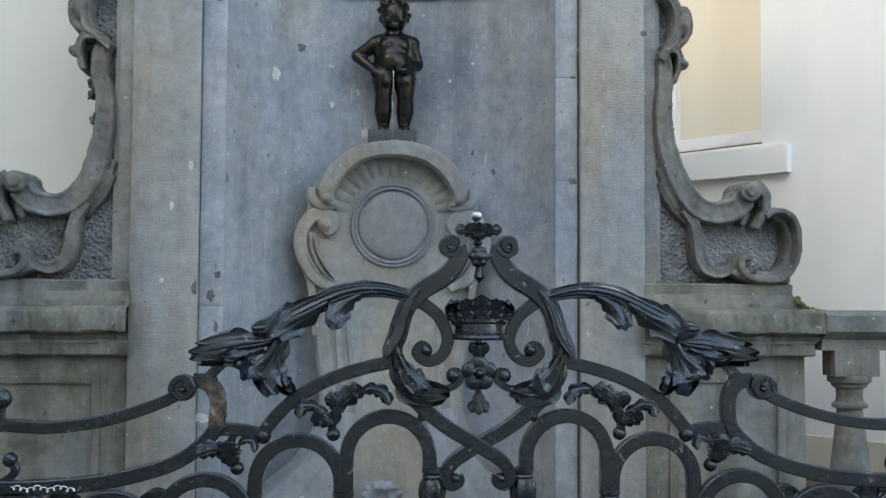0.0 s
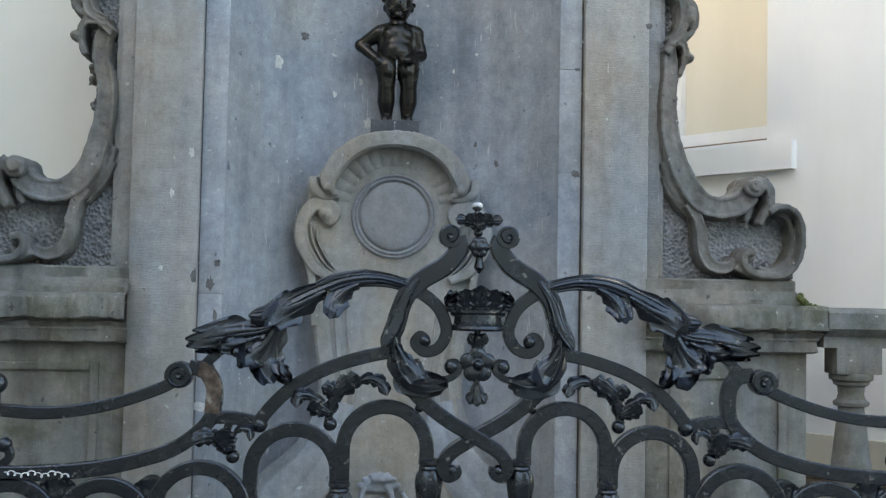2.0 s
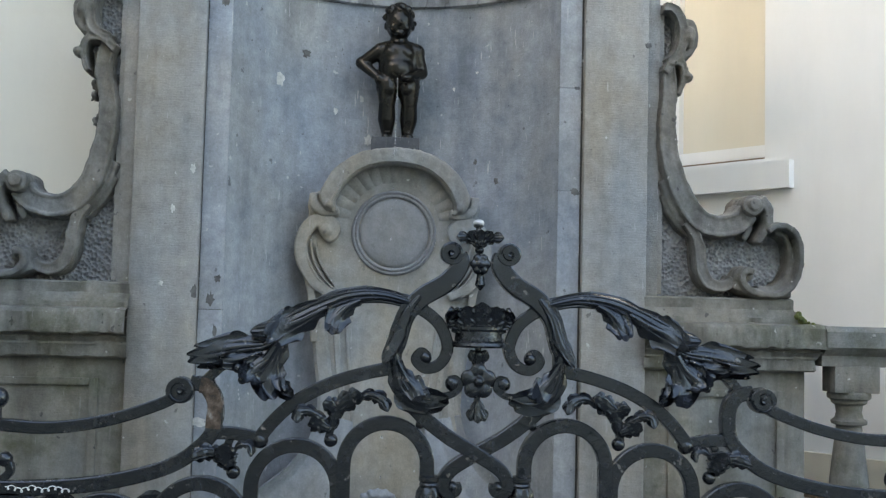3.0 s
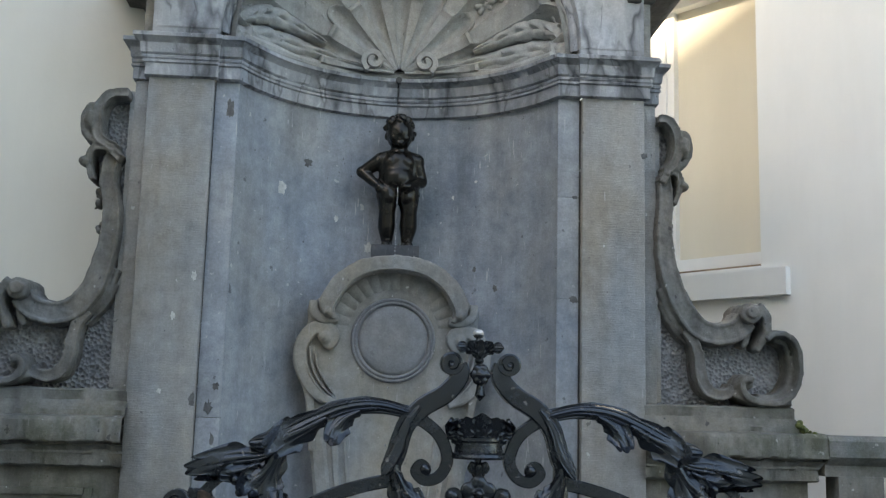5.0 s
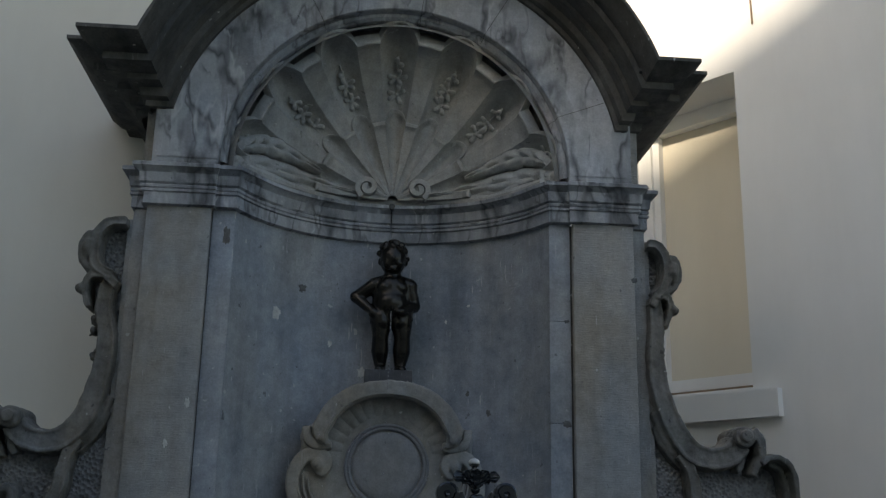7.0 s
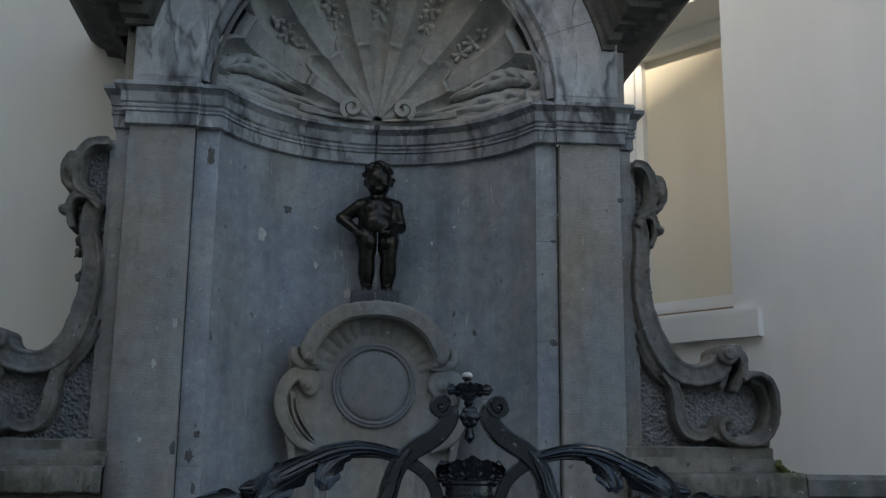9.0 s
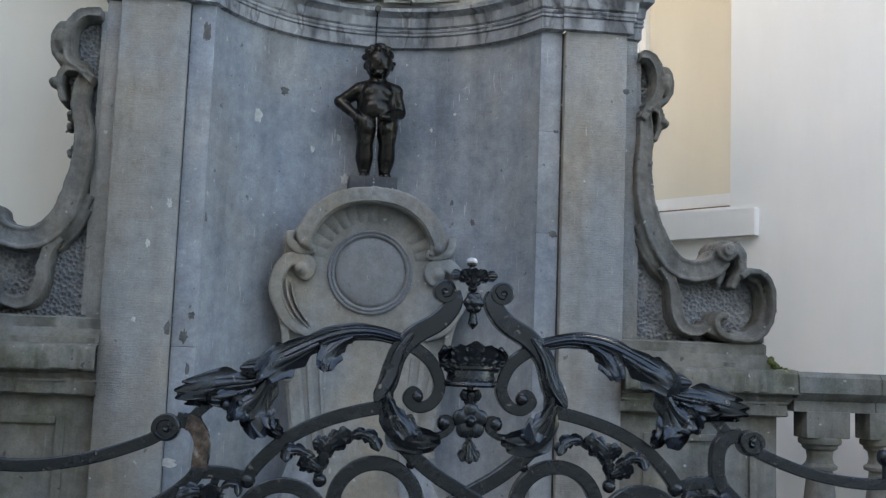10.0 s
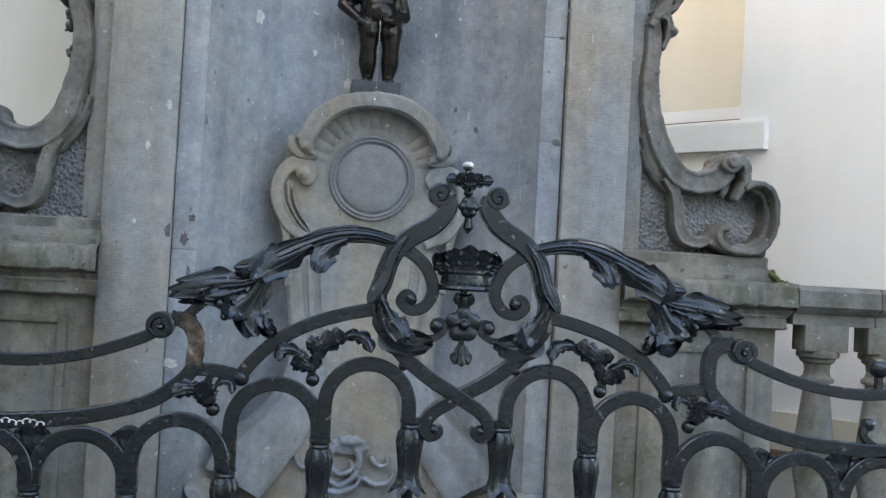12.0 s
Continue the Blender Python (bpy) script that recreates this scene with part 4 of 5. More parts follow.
        capsule(bm, (s * (x - 0.02), 0.12, z + 0.02), (s * (x + 0.008), 0.10, z - 0.018), 0.012, 0.006, 5)
        fuse(part("foliage", bm, OLDCARVED, side), 0.0045, 1)

# balustrade beside the plinth
rail_thing = thing("balustrade", "weathered stone balustrade with turned balusters and moss", "balustrade")
bm = B()
moulding(bm, [(0.0, 1.655), (0.10, 1.655), (0.10, 1.70), (0.12, 1.71), (0.15, 1.735), (0.15, 1.80), (0.13, 1.822), (-0.13, 1.822), (-0.15, 1.80), (-0.15, 1.735), (-0.10, 1.70), (-0.10, 1.655)], 1.80, 2.165, 0.06)
part("handrail", bm, WORN, rail_thing)
bm = B()
moulding(bm, [(0.0, 1.655), (0.10, 1.655), (0.10, 1.70), (0.12, 1.71), (0.15, 1.735), (0.15, 1.80), (0.13, 1.822), (-0.10, 1.822), (-0.10, 1.655)], 2.169, 3.0, 0.06)
part("handrail", bm, WORN, rail_thing)
bm = B()
moulding(bm, [(0.10, 0.0), (0.12, 0.62), (0.14, 0.64), (0.14, 0.78), (0.0, 0.80), (-0.1, 0.78), (-0.1, 0.0)], 1.76, 3.0, 0.06)
part("base_course", bm, WORN, rail_thing)
for x in (1.952, 2.235, 2.518, 2.801):
    bm = B()
    box(bm, x - 0.098, x + 0.098, -0.045, 0.08, 1.545, 1.657, 0.006)
    lathe(bm, [(0.0, 0.80), (0.10, 0.80), (0.10, 0.88), (0.065, 0.90), (0.065, 0.93), (0.080, 1.0), (0.088, 1.07), (0.078, 1.18), (0.062, 1.32), (0.052, 1.405), (0.072, 1.412), (0.074, 1.425), (0.058, 1.438), (0.052, 1.46), (0.056, 1.49), (0.072, 1.50), (0.074, 1.512), (0.088, 1.52), (0.090, 1.535), (0.084, 1.548), (0.0, 1.548)], (x, 0.035, 0), 28)
    part("baluster", bm, WORN, rail_thing)
bm = B()
rnd = random.Random(9)
for k in range(60):
    f = rnd.random()
    ball(bm, (1.70 + 0.10 * f + rnd.uniform(-0.012, 0.012), rnd.uniform(-0.05, 0.02), 1.86 - 0.07 * f + rnd.uniform(-0.01, 0.01)), rnd.uniform(0.006, 0.014), 6)
whole("moss_tuft", bm, MOSS, "yellow-green moss cushion on the ledge corner", "moss", kind="stuff")

# lime stains, chips and holes on the stone
def stain(x, z, rx, rz, y, mat, label, seed, parent):
    """A thin ragged patch that lies on the stone."""
    rnd = random.Random(seed)
    k = 16
    pts = []
    for i in range(k):
        r = rnd.uniform(0.55, 1.15)
        pts.append((x + rx * r * math.cos(2 * math.pi * i / k), z + rz * r * math.sin(2 * math.pi * i / k)))
    bm = B()
    front = [bm.verts.new((px, (y(px) if callable(y) else y) - 0.0016, pz)) for px, pz in pts]
    back = [bm.verts.new((v.co.x, v.co.y + 0.004, v.co.z)) for v in front]
    mid = bm.verts.new((x, (y(x) if callable(y) else y) - 0.0022, z))
    for i in range(k):
        bm.faces.new((front[i], front[(i + 1) % k], mid))
        bm.faces.new((front[i], back[i], back[(i + 1) % k], front[(i + 1) % k]))
    part("stain", bm, mat, parent, label)


def niche_y(x):
    return NICHE_C + math.sqrt(max(0.01, NICHE_R ** 2 - x * x))


LIME = plaster("lime_stain", (0.40, 0.40, 0.39), (0.62, 0.62, 0.60), 60)
# Also marks the notch and pilaster hole: flat patches, shade in the colour.
DARK_PATCH = plaster("dark_patch", (0.07, 0.07, 0.07), (0.16, 0.16, 0.16), 40)
for k, (x, z, rx, rz, y, mat) in enumerate((
        (-0.505, 2.845, 0.018, 0.036, niche_y, LIME), (-0.40, 2.98, 0.020, 0.022, niche_y, DARK_PATCH), (-0.345, 2.285, 0.014, 0.013, niche_y, LIME),
        (-0.115, 2.62, 0.020, 0.028, niche_y, LIME), (0.46, 2.43, 0.010, 0.022, niche_y, DARK_PATCH), (0.37, 2.52, 0.008, 0.014, niche_y, DARK_PATCH),
        (-0.265, 2.74, 0.010, 0.018, niche_y, LIME), (0.27, 2.86, 0.008, 0.012, niche_y, LIME), (0.37, 2.93, 0.008, 0.008, niche_y, LIME),
        (-0.82, 2.40, 0.013, 0.022, -0.0, LIME), (-0.895, 2.235, 0.011, 0.017, -0.0, LIME), (-0.93, 1.93, 0.010, 0.012, -0.0, LIME),
        (1.057, 2.99, 0.014, 0.016, -0.0, DARK_PATCH), (-0.80, 1.90, 0.014, 0.034, -0.0, DARK_PATCH), (-0.71, 1.955, 0.015, 0.018, 0.028, DARK_PATCH),
        (-0.735, 1.87, 0.017, 0.032, 0.028, DARK_PATCH), (0.755, 2.36, 0.022, 0.018, 0.028, DARK_PATCH), (-0.72, 3.12, 0.018, 0.045, 0.028, DARK_PATCH), (-0.765, 1.377, 0.034, 0.022, 0.028, LIME), (-0.715, 1.74, 0.010, 0.03, 0.028, DARK_PATCH), (0.76, 2.80, 0.012, 0.008, 0.028, DARK_PATCH))):
    stain(x, z, rx, rz, y, mat, "pale lime stain" if mat is LIME else "dark chipped patch", k, fountain)

# ---- statue ----
SX, SY = 0.011, 0.345
bm = B()
box(bm, SX - 0.112, SX + 0.098, SY - 0.125, SY + 0.10, 2.53, 2.597, 0.006)
part("statue_slab", bm, SLAB, fountain, "small dark rectangular slab")
bm = B()
ball(bm, (SX, SY - 0.015, 3.128), (0.062, 0.068, 0.078), 20)
rnd = random.Random(2)
for k in range(95):
    a, e = rnd.uniform(0, 2 * math.pi), rnd.uniform(0.0, 1.5)
    d = Vector((math.cos(a) * math.cos(e), math.sin(a) * math.cos(e), math.sin(e)))
    if d.y > -0.2 or d.z > 0.52:
        ball(bm, (SX + d.x * 0.068, SY - 0.012 + d.y * 0.070, 3.132 + d.z * 0.076), rnd.uniform(0.011, 0.018), 8)
ball(bm, (SX, SY - 0.078, 3.117), (0.010, 0.012, 0.014))
for e in (-1, 1):
    ball(bm, (SX + e * 0.024, SY - 0.052, 3.098), (0.026, 0.024, 0.024))
    ball(bm, (SX + e * 0.022, SY - 0.062, 3.142), (0.020, 0.014, 0.009))
    ball(bm, (SX + e * 0.061, SY - 0.01, 3.115), (0.009, 0.014, 0.018))
ball(bm, (SX, SY - 0.060, 3.072), (0.020, 0.018, 0.016))
ball(bm, (SX, SY - 0.066, 3.091), (0.014, 0.012, 0.007))
capsule(bm, (SX, SY, 3.08), (SX, SY, 3.03), 0.036, 0.045)
ball(bm, (SX - 0.002, SY, 2.99), (0.084, 0.058, 0.07), 20)
ball(bm, (SX - 0.002, SY - 0.004, 2.955), (0.078, 0.058, 0.07), 20)
ball(bm, (SX - 0.002, SY - 0.010, 2.915), (0.077, 0.064, 0.075), 20)
ball(bm, (SX + 0.002, SY, 2.868), (0.082, 0.06, 0.05), 20)
for sx, knee, foot in ((-0.045, -0.046, -0.042), (0.047, 0.052, 0.046)):
    capsule(bm, (SX + sx, SY - 0.005, 2.85), (SX + knee, SY - 0.010, 2.765), 0.055, 0.038)
    capsule(bm, (SX + knee, SY - 0.010, 2.765), (SX + knee, SY + 0.005, 2.70), 0.037, 0.041)
    capsule(bm, (SX + knee, SY + 0.005, 2.70), (SX + foot, SY + 0.01, 2.625), 0.041, 0.024)
    capsule(bm, (SX + foot, SY + 0.012, 2.612), (SX + foot + math.copysign(0.008, foot), SY - 0.05, 2.607), 0.027, 0.021)
capsule(bm, (SX - 0.082, SY, 3.003), (SX - 0.160, SY + 0.015, 2.95), 0.036, 0.028)
capsule(bm, (SX - 0.165, SY + 0.015, 2.95), (SX - 0.085, SY - 0.03, 2.875), 0.028, 0.021)
ball(bm, (SX - 0.082, SY - 0.035, 2.868), (0.026, 0.02, 0.026))
for e in (-1, 1):
    capsule(bm, (SX + e * 0.015, SY + 0.004, 3.028), (SX + e * 0.082, SY + 0.002, 3.004), 0.034, 0.037)
    capsule(bm, (SX + e * 0.058, SY - 0.002, 2.985), (SX + e * 0.058, SY - 0.004, 2.90), 0.034, 0.032)
    ball(bm, (SX + e * 0.032, SY - 0.036, 2.988), (0.036, 0.022, 0.032))
    ball(bm, (SX + e * 0.042, SY - 0.012, 2.830), (0.046, 0.050, 0.052))
capsule(bm, (SX + 0.080, SY, 2.998), (SX + 0.105, SY + 0.01, 2.915), 0.034, 0.03)
capsule(bm, (SX + 0.105, SY + 0.01, 2.912), (SX + 0.045, SY - 0.072, 2.872), 0.029, 0.02)
ball(bm, (SX + 0.03, SY - 0.08, 2.868), (0.024, 0.018, 0.018))
statue = fuse(whole("statue", bm, BRONZE, "small dark bronze standing figure with curly hair", "statue"), 0.004, 10)
bm = B()
rnd = random.Random(7)
z, k = 2.862, 0
while z > 1.0:
    f = (2.862 - z)
    y = SY - 0.092 - 0.16 * math.sqrt(f)
    if k < 28:
        ball(bm, (SX - 0.004 - 0.02 * f, y, z), (0.002 + rnd.uniform(0, 0.0016), 0.003, rnd.uniform(0.003, 0.0055)), 7)
        z -= 0.0085 + 0.0003 * k
    else:
        ball(bm, (SX - 0.004 - 0.02 * f + rnd.uniform(-0.002, 0.002), y, z), (0.0022, 0.0022, rnd.uniform(0.004, 0.008)), 7)
        z -= rnd.uniform(0.05, 0.18)
    k += 1
whole("water_jet", bm, WATER, "thin falling jet of water breaking into drops", "water", kind="stuff")

# ---- iron gate ----
GX, GY = 0.22, -1.235
gate = thing("iron_gate", "black painted wrought iron gate with scrolls, leaves and crown", "gate", at=(0, 0, 0))


def g(pts, s=1):
    return [(GX + s * u, z) for u, z in pts]


def gpart(name, bm, label="", parent=None):
    return part(name, bm, IRON, parent or gate, label, smooth=32)


BAR_W, BAR_D = 0.042, 0.034
ARCHES = [(0.133, 0.389, 1.522, 1.36), (0.389, 0.649, 1.455, 1.295), (0.649, 0.915, 1.345, 1.205), (0.915, 1.175, 1.295, 1.14), (1.175, 1.435, 1.295, 1.14), (1.435, 1.70, 1.30, 1.14)]
POSTS = [(0.133, 1.36), (0.389, 1.295), (0.649, 1.205), (0.915, 1.14), (1.175, 1.14), (1.435, 1.14), (1.70, 1.14)]
for s in (-1, 1):
    # main S bar with rolled head
    bm = B()
    strap(bm, spline(g([(-0.062, 2.012), (-0.056, 1.985), (-0.072, 1.955), (-0.105, 1.921), (-0.170, 1.880), (-0.215, 1.825), (-0.237, 1.741), (-0.262, 1.700)], -s), 10), 0.046, BAR_D + 0.006, GY - 0.004, lambda f: 0.9 + 0.35 * math.sin(math.pi * f))
    acanthus(bm, spline(g([(-0.175, 1.885), (-0.213, 1.83), (-0.238, 1.755), (-0.278, 1.688)], -s), 9), 0.058, GY - 0.02, 2, 0.018, 0.02)
    sb = gpart("scroll_bar", bm)
    bm = B()
    strap(bm, g(spiral(-0.085, 2.012, 0.027, 0.010, 0, -1.3, 26), -s), 0.020, 0.05, GY - 0.004)
    lathe(bm, [(0.0, 0.025), (0.006, 0.028), (0.010, 0.022), (0.020, 0.020), (0.028, 0.024), (0.033, 0.020), (0.034, 0.0), (0.033, -0.022), (0.0, -0.024)], (GX + s * 0.085, GY - 0.004, 2.012), 24, face_on)
    gpart("scroll_head", bm, "", sb)
    # inner loop
    bm = B()
    strap(bm, spline(g([(-0.205, 1.858), (-0.160, 1.842), (-0.112, 1.800), (-0.090, 1.738), (-0.112, 1.690), (-0.152, 1.677), (-0.180, 1.700), (-0.166, 1.722), (-0.150, 1.712)], -s), 8), 0.036, BAR_D, GY, lambda f: 1.05 - 0.25 * f)
    ball(bm, (GX + s * 0.154, GY, 1.708), (0.020, 0.024, 0.020))
    gpart("inner_scroll", bm)
    # lyre bar crossing below
    bm = B()
    strap(bm, spline(g([(-0.213, 1.835), (-0.240, 1.760), (-0.238, 1.655), (-0.183, 1.564), (-0.092, 1.487), (0.002, 1.432), (0.070, 1.388), (0.094, 1.348), (0.080, 1.322), (0.058, 1.330), (0.060, 1.346)], -s), 9), 0.042, BAR_D * (1.0 if s > 0 else 0.9), GY + 0.002 * s, lambda f: 1.1 - 0.25 * f)
    ball(bm, (GX - s * 0.066, GY, 1.338), (0.016, 0.022, 0.016))
    lyre = gpart("lyre_bar", bm)
    bm = B()
    iron_frond(bm, spline(g([(-0.243, 1.735), (-0.232, 1.66), (-0.205, 1.605), (-0.150, 1.585), (-0.085, 1.592)], -s), 8), 0.066, GY - 0.022, 4, 0.014)
    iron_frond(bm, spline(g([(-0.235, 1.70), (-0.21, 1.65), (-0.185, 1.62), (-0.17, 1.585)], -s), 7), 0.050, GY - 0.03, 3, 0.014)
    acanthus(bm, spline(g([(-0.22, 1.655), (-0.19, 1.615), (-0.14, 1.608)], -s), 7), 0.045, GY - 0.032, 3, 0.016, 0.012)
    strap(bm, spline(g([(-0.13, 1.598), (-0.085, 1.60), (-0.055, 1.622), (-0.062, 1.648), (-0.085, 1.645)], -s), 7), 0.02, 0.03, GY - 0.01)
    ball(bm, (GX + s * 0.074, GY - 0.012, 1.635), (0.022, 0.02, 0.022))
    gpart("leaf", bm, "cast iron acanthus leaf", lyre)
    # acanthus arm
    bm = B()
    strap(bm, spline(g([(-0.200, 1.866), (-0.276, 1.880), (-0.375, 1.872), (-0.472, 1.834), (-0.560, 1.780), (-0.600, 1.735), (-0.665, 1.702), (-0.728, 1.676), (-0.768, 1.640), (-0.800, 1.605)], -s), 8), 0.036, BAR_D, GY, lambda f: 1.1 - 0.35 * f)
    arm = gpart("leaf_arm", bm)
    for pts, w, lobes, off, curl in (
            ([(-0.205, 1.868), (-0.29, 1.886), (-0.38, 1.878), (-0.47, 1.842), (-0.56, 1.794), (-0.61, 1.774), (-0.656, 1.772)], 0.078, 2, -0.014, 0.012),
            ([(-0.345, 1.868), (-0.385, 1.845), (-0.412, 1.81), (-0.424, 1.768)], 0.066, 3, -0.024, 0.02),
            ([(-0.44, 1.845), (-0.50, 1.812), (-0.555, 1.785), (-0.605, 1.742)], 0.092, 4, -0.022, 0.018),
            ([(-0.52, 1.80), (-0.60, 1.738), (-0.68, 1.722), (-0.76, 1.706), (-0.828, 1.694)], 0.092, 5, -0.014, 0.012),
            ([(-0.62, 1.715), (-0.68, 1.692), (-0.74, 1.688)], 0.055, 2, -0.022, 0.014),
            ([(-0.545, 1.785), (-0.582, 1.71), (-0.605, 1.64), (-0.575, 1.585)], 0.09, 4, -0.020, 0.022),
            ([(-0.57, 1.75), (-0.605, 1.69), (-0.645, 1.655), (-0.66, 1.63)], 0.075, 3, -0.026, 0.024),
            ([(-0.575, 1.69), (-0.572, 1.64), (-0.552, 1.605), (-0.525, 1.594)], 0.045, 2, -0.018, 0.016)):
        bm = B()
        if w == 0.078:
            acanthus(bm, spline(g(pts, -s), 12), w, GY + off, lobes, 0.024, curl, frill=0.2, ribs=0.0036)
        else:
            iron_frond(bm, spline(g(pts, -s), 12), w * 0.80, GY + off, max(3, lobes - 1), curl + 0.004)
        gpart("leaf", bm, "", arm)
    bm = B()
    for u, z, r in ((0.665, 1.655, 0.016), (0.685, 1.668, 0.015), (0.672, 1.635, 0.013), (0.65, 1.672, 0.014)):
        ball(bm, (GX + s * u, GY - 0.035, z), r, 10)
    gpart("berry_cluster", bm, "", arm)
    # arch segment and shelf
    bm = B()
    strap(bm, spline(g([(-0.236, 1.678), (-0.330, 1.658), (-0.430, 1.625), (-0.520, 1.576), (-0.582, 1.520), (-0.624, 1.466)], -s), 8), 0.038, BAR_D - 0.003, GY)
    gpart("arch_bar", bm)
    bm = B()
    strap(bm, spline(g([(-0.610, 1.462), (-0.650, 1.474), (-0.700, 1.482), (-0.752, 1.482)], -s), 8), 0.036, BAR_D - 0.006, GY)
    strap(bm, spline(g([(-0.805, 1.622), (-0.772, 1.612), (-0.748, 1.57), (-0.752, 1.49), (-0.800, 1.432), (-0.883, 1.382), (-1.039, 1.341), (-1.195, 1.324), (-1.35, 1.320), (-1.70, 1.325)], -s), 9), 0.042, BAR_D, GY)
    ball(bm, (GX + s * 0.620, GY, 1.463), (0.024, 0.02, 0.024), 12)
    low_rail = gpart("lower_rail", bm)
    if s < 0:
        bm = B()
        strap(bm, spline(g([(-0.792, 1.617), (-0.772, 1.611), (-0.749, 1.57), (-0.750, 1.52), (-0.752, 1.495)], -s), 8), 0.044, BAR_D + 0.003, GY)
        gpart("worn_patch", bm, "bar worn down to brown rust", low_rail).data.materials[0] = RUST
    bm = B()
    strap(bm, spline(g([(-0.842, 1.615), (-0.858, 1.588), (-0.905, 1.560), (-1.043, 1.514), (-1.199, 1.490), (-1.355, 1.497), (-1.70, 1.520)], -s), 8), 0.034, BAR_D, GY)
    rail = gpart("upper_rail", bm)
    bm = B()
    strap(bm, g(spiral(-0.845, 1.602, 0.034, 0.010, 200, -1.4, 28), -s), 0.016, 0.052, GY - 0.006)
    lathe(bm, [(0.0, 0.027), (0.007, 0.030), (0.012, 0.022), (0.022, 0.020), (0.030, 0.026), (0.037, 0.022), (0.039, 0.0), (0.037, -0.02), (0.0, -0.022)], (GX + s * 0.845, GY - 0.006, 1.602), 24, face_on)
    strap(bm, spline(g([(-0.82, 1.63), (-0.795, 1.622), (-0.77, 1.625), (-0.765, 1.618)], -s), 6), 0.03, BAR_D - 0.006, GY)
    gpart("scroll_end", bm, "rolled iron scroll end", rail)
    # arches between the posts
    for na, (u0, u1, top, foot) in enumerate(ARCHES):
        bm = B()
        uc, hw = (u0 + u1) / 2, (u1 - u0) / 2 - 0.008
        zl = [z for u, z in POSTS if u == u0][0]
        zr = [z for u, z in POSTS if u == u1][0]
        zs = top - 0.004 - hw
        line = [(uc - hw, zl)] + [(uc - hw * math.cos(math.pi * i / 20), zs + hw * math.sin(math.pi * i / 20)) for i in range(21)] + [(uc + hw, zr)]
        strap(bm, g(line, s), 0.041, BAR_D - 0.004 * (na % 2), GY + 0.001 * (na % 2))
        gpart("arch", bm)
    for u, z in POSTS:
        x = GX + s * u
        bm = B()
        lathe(bm, [(0.0, 0.02), (0.017, 0.02), (0.017, z - 0.20), (0.024, z - 0.17), (0.024, z), (0.0, z)], (x, GY, 0), 16)
        post = gpart("post", bm)
        bm = B()
        lathe(bm, [(0.0, z - 0.022), (0.027, z - 0.022), (0.030, z - 0.016), (0.027, z - 0.010), (0.031, z - 0.004), (0.031, z + 0.006), (0.024, z + 0.010), (0.0, z + 0.010)], (x, GY, 0), 20)
        gpart("collar", bm, "", post)
        bm = B()
        rows = []
        for zz, r in ((0.022, 0.026), (0.035, 0.033), (0.06, 0.036), (0.10, 0.031), (0.14, 0.027), (0.165, 0.030), (0.185, 0.040), (0.197, 0.050), (0.196, 0.044), (0.18, 0.026)):
            rows.append([Vector((x + r * (1 + 0.13 * math.cos(6 * a)) * math.cos(a), GY + r * (1 + 0.13 * math.cos(6 * a)) * math.sin(a), z - zz - (0.012 * math.cos(6 * a) if zz > 0.17 else 0))) for a in [2 * math.pi * i / 48 for i in range(48)]])
        grid(bm, rows, True)
        gpart("leaf_sheath", bm, "", post)
    # leaf sprays standing on the arches
    for pts, w in (([(-0.42, 1.50), (-0.455, 1.515), (-0.475, 1.535)], 0.055), ([(-0.415, 1.505), (-0.405, 1.555), (-0.36, 1.59), (-0.335, 1.605)], 0.06),
                   ([(-0.36, 1.575), (-0.315, 1.598), (-0.275, 1.585), (-0.258, 1.552)], 0.042), ([(-0.44, 1.53), (-0.48, 1.55), (-0.51, 1.545), (-0.515, 1.515)], 0.04),
                   ([(-0.40, 1.53), (-0.42, 1.565), (-0.445, 1.575)], 0.05)):
        bm = B()
        acanthus(bm, spline(g(pts, -s), 9), w * 1.2, GY - 0.012, 4, 0.022, 0.02, frill=0.5)
        gpart("spray", bm)
    for pts, w in (([(-0.70, 1.39), (-0.715, 1.42), (-0.72, 1.455)], 0.07), ([(-0.715, 1.42), (-0.76, 1.43), (-0.805, 1.415)], 0.05), ([(-0.70, 1.42), (-0.675, 1.45), (-0.645, 1.45), (-0.64, 1.42)], 0.026)):
        bm = B()
        acanthus(bm, spline(g(pts, -s), 9), w * 1.2, GY - 0.012, 4, 0.022, 0.02, frill=0.5)
        gpart("spray", bm)
    bm = B()
    strap(bm, spline(g([(-0.425, 1.475), (-0.42, 1.50), (-0.41, 1.53), (-0.36, 1.58), (-0.30, 1.60)], -s), 7), 0.022, 0.024, GY)
    gpart("spray_stem", bm)
    bm = B()
    strap(bm, spline(g([(-0.70, 1.39), (-0.71, 1.44), (-0.70, 1.475)], -s), 7), 0.022, 0.024, GY)
    gpart("spray_stem", bm)
    ub = 1.286 if s > 0 else 1.352
    for u, z, r in ((0.419, 1.466, 0.020), (0.692, 1.372, 0.020), (0.163, 1.515, 0.014), (ub - 0.028, 1.400, 0.022), (ub, 1.570, 0.030)):
        bm = B()
        ball(bm, (GX + s * u, GY, z), r, 18)
        gpart("ball", bm)
    bm = B()
    strap(bm, spline(g([(-ub, 1.33), (-ub + 0.04, 1.36), (-ub + 0.04, 1.385), (-ub + 0.02, 1.40)], -s), 6), 0.022, 0.024, GY)
    gpart("ball_stem", bm)
    bm = B()
    strap(bm, spline(g([(-ub, 1.50), (-ub, 1.54), (-ub, 1.57)], -s), 6), 0.02, 0.024, GY)
    gpart("ball_stem", bm)
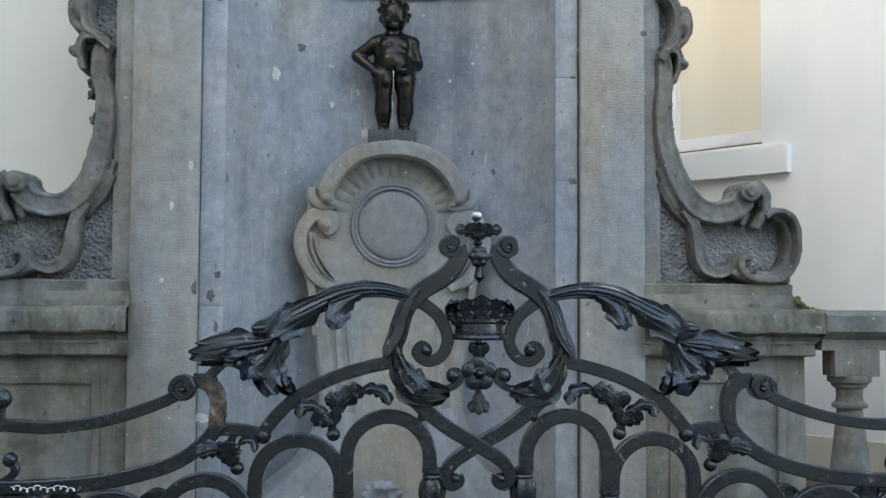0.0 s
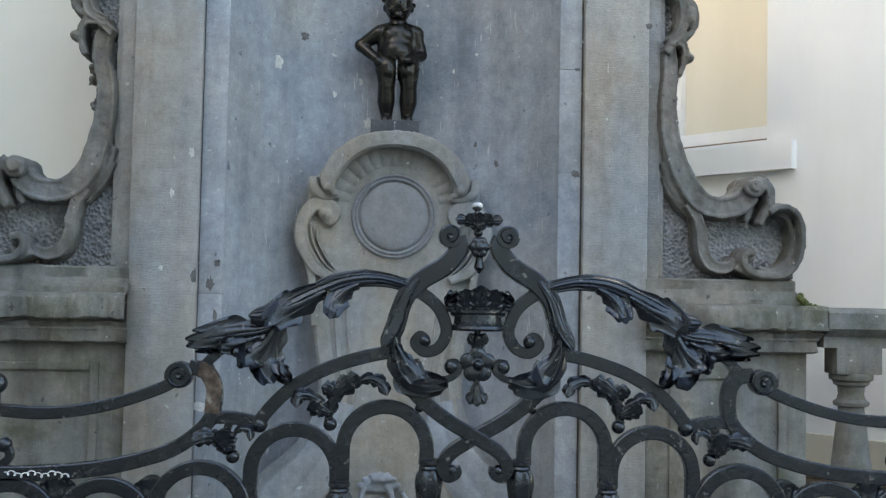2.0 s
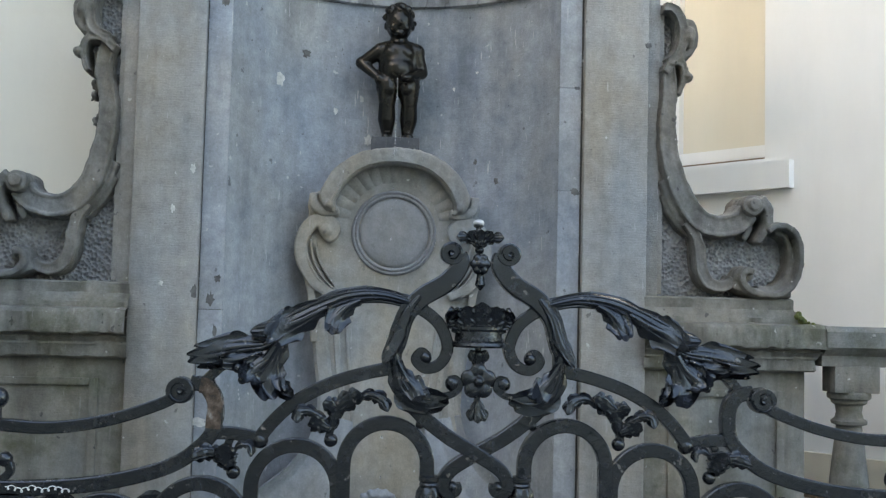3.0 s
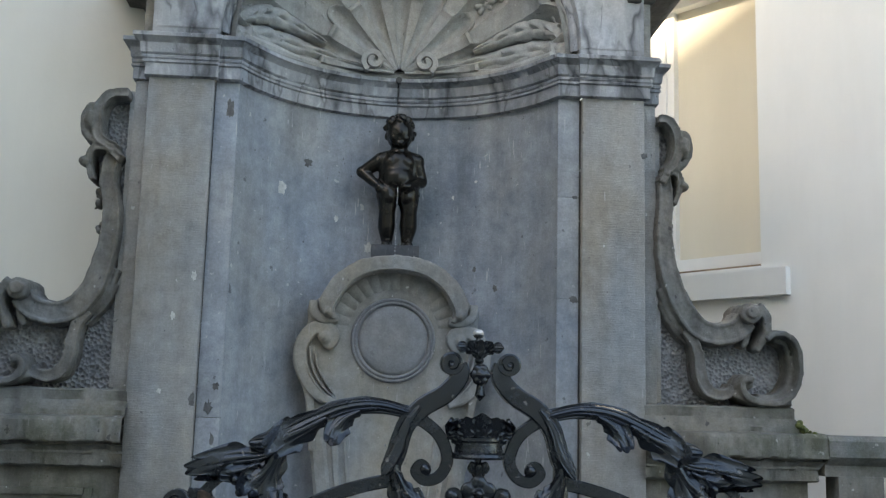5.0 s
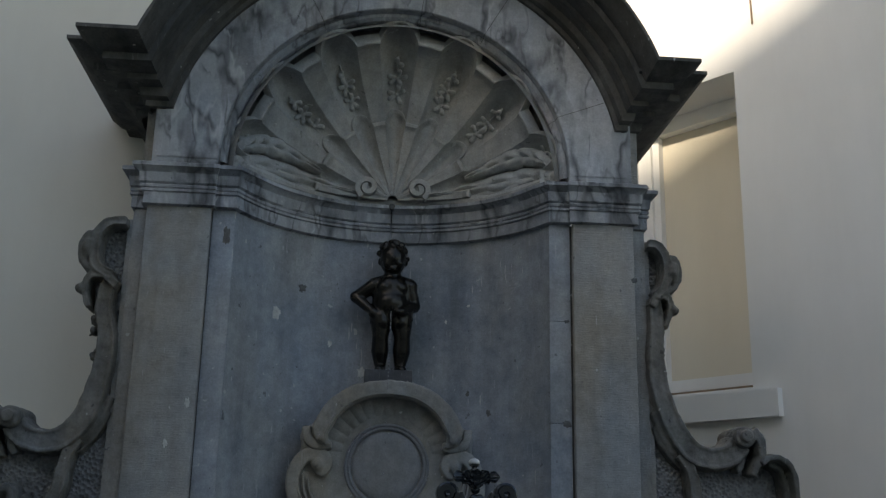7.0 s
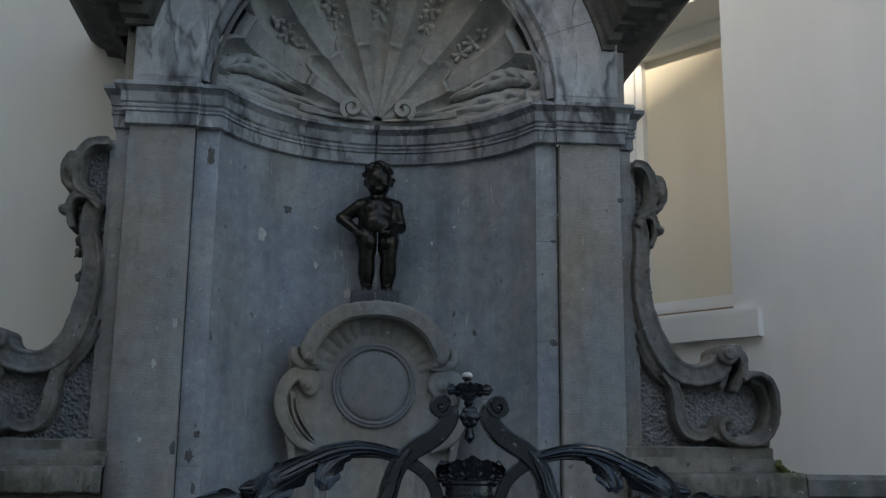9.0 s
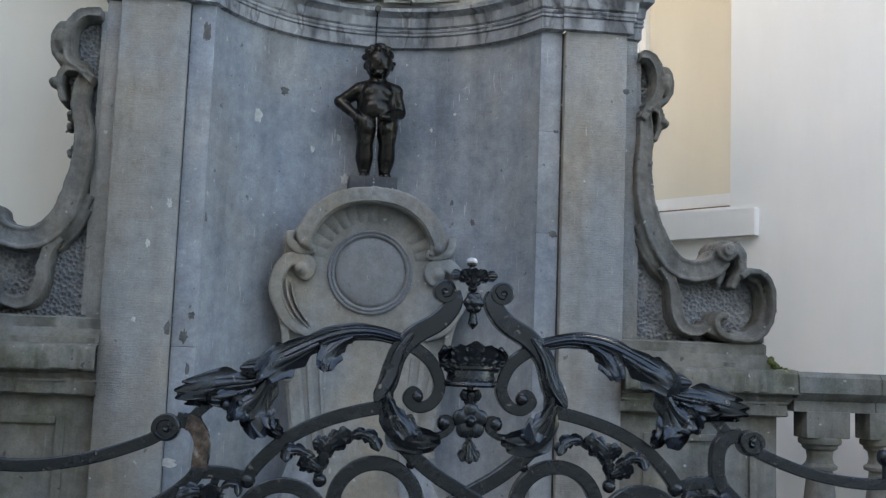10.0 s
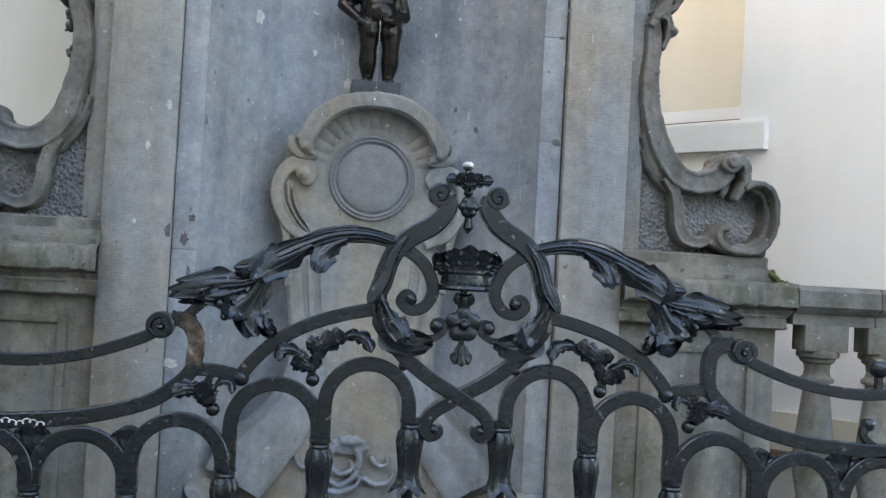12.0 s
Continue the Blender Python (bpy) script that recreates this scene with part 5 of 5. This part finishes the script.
    for u in (0.915, 1.175, 1.435):
        bm = B()
        acanthus(bm, spline(g([(-u, 1.20), (-u, 1.25), (-u, 1.318)], -s), 7), 0.12, GY + 0.004, 3, 0.014, 0, env=lambda f: 0.15 + 0.85 * f)
        gpart("spandrel_leaf", bm)

# the crown, the flower cross and the finial on the middle line
bm = B()
lathe(bm, [(0.0, 1.740), (0.074, 1.740), (0.081, 1.746), (0.078, 1.754), (0.070, 1.760), (0.068, 1.786), (0.072, 1.792), (0.072, 1.800), (0.062, 1.806), (0.0, 1.806)], (GX, GY, 0), 40)
crown = gpart("crown", bm, "leafy iron crown")
for k in range(7):
    a = radians(-78 + 26 * k)
    bm = B()
    top = 1.872 - 0.040 * abs(math.sin(a)) ** 1.5
    u0, u1 = 0.062 * math.sin(a), 0.104 * math.sin(a)
    acanthus(bm, spline([(GX + u0, 1.790), (GX + (u0 + u1) / 2, 1.825), (GX + u1, top)], 8), 0.074, GY - 0.055 * math.cos(a), 4, 0.016, 0.028, frill=0.45)
    gpart("crown_leaf", bm, "", crown)
bm = B()
for k in range(12):
    a = radians(-75 + 150 * k / 11)
    ball(bm, (GX + 0.068 * math.sin(a), GY - 0.068 * math.cos(a), 1.765), 0.0045, 8)
gpart("studs", bm, "", crown)
bm = B()
for k in range(5):
    a = 2 * math.pi * k / 5 + math.pi / 2
    ball(bm, (GX + 0.029 * math.cos(a), GY - 0.022, 1.643 + 0.029 * math.sin(a)), (0.025, 0.011, 0.025), 14)
ball(bm, (GX, GY - 0.034, 1.643), (0.013, 0.014, 0.013))
lathe(bm, [(0.0, -0.012), (0.026, -0.012), (0.026, 0.012), (0.0, 0.014)], (GX, GY - 0.008, 1.643), 20, face_on)
fuse(gpart("flower", bm, "five-petalled iron flower"), 0.003, 1)
bm = B()
tube(bm, [(GX, GY, 1.53), (GX, GY, 1.745)], 0.010, 10)
tube(bm, [(GX - 0.075, GY, 1.635), (GX + 0.075, GY, 1.635)], 0.009, 10)
gpart("cross_stem", bm)
for dx, z0, z1, w in ((0, 1.690, 1.728, 0.055), (0, 1.585, 1.522, 0.06)):
    bm = B()
    for k in (-1, 0, 1):
        acanthus(bm, spline([(GX, z0 if z1 > z0 else z0 - 0.0), (GX + 0.012 * k, (z0 + z1) / 2), (GX + 0.022 * k, z1 + 0.006 * abs(k))], 7), w * 0.7, GY - 0.014 - 0.006 * (1 - abs(k)), 2, 0.014, 0.004)
    gpart("bud", bm)
bm = B()   # finial
lathe(bm, [(0.0, 2.070), (0.008, 2.070), (0.010, 2.082), (0.007, 2.088), (0.014, 2.092), (0.0155, 2.100), (0.012, 2.109), (0.0, 2.113)], (GX - 0.006, GY, 0), 18)
fin = gpart("finial", bm, "leafy finial with pale knob")
bm = B()
ball(bm, (GX - 0.006, GY, 2.103), (0.0165, 0.0165, 0.012), 18)
gpart("knob", bm, "pale metal knob", fin).data.materials[0] = BRIGHT
for k in (-2, -1, 0, 1, 2):
    bm = B()
    acanthus(bm, spline([(GX - 0.003, 2.035), (GX - 0.003 + 0.018 * k, 2.058), (GX - 0.003 + 0.035 * k, 2.082 - 0.011 * k * k * 0.5)], 7), 0.042, GY - 0.012 - 0.008 * (2 - abs(k)), 3, 0.012, 0.016, frill=0.45)
    gpart("finial_leaf", bm, "", fin)
bm = B()
ball(bm, (GX - 0.002, GY, 2.024), (0.014, 0.014, 0.013))
gpart("bead", bm, "", fin)
bm = B()
for k in range(6):
    a = 2 * math.pi * k / 6
    ball(bm, (GX + 0.018 * math.cos(a), GY - 0.016, 1.982 + 0.019 * math.sin(a)), (0.014, 0.012, 0.014), 10)
ball(bm, (GX, GY - 0.02, 1.982), 0.014, 10)
fuse(gpart("rosette", bm, "", fin), 0.003, 1)
bm = B()
lathe(bm, [(0.0, 1.905), (0.004, 1.908), (0.016, 1.922), (0.012, 1.94), (0.009, 1.965), (0.0, 1.97)], (GX + 0.002, GY, 0), 14)
gpart("drop", bm, "", fin)
bm = B()   # white scribble on the lower rail
line = [(GX - 1.315 + 0.0016 * k + 0.006 * math.sin(0.55 * k), GY - 0.0172, 1.321 + 0.0055 * math.cos(0.55 * k) + 0.004 * math.sin(0.17 * k)) for k in range(112)]
tube(bm, line, 0.0016, 5)
gpart("scribble", bm, "white marker scribble").data.materials[0] = CHALK
bm = B()
box(bm, GX - 1.75, GX + 1.75, GY - 0.03, GY + 0.03, 0.08, 0.13, 0.004)
gpart("bottom_rail", bm)
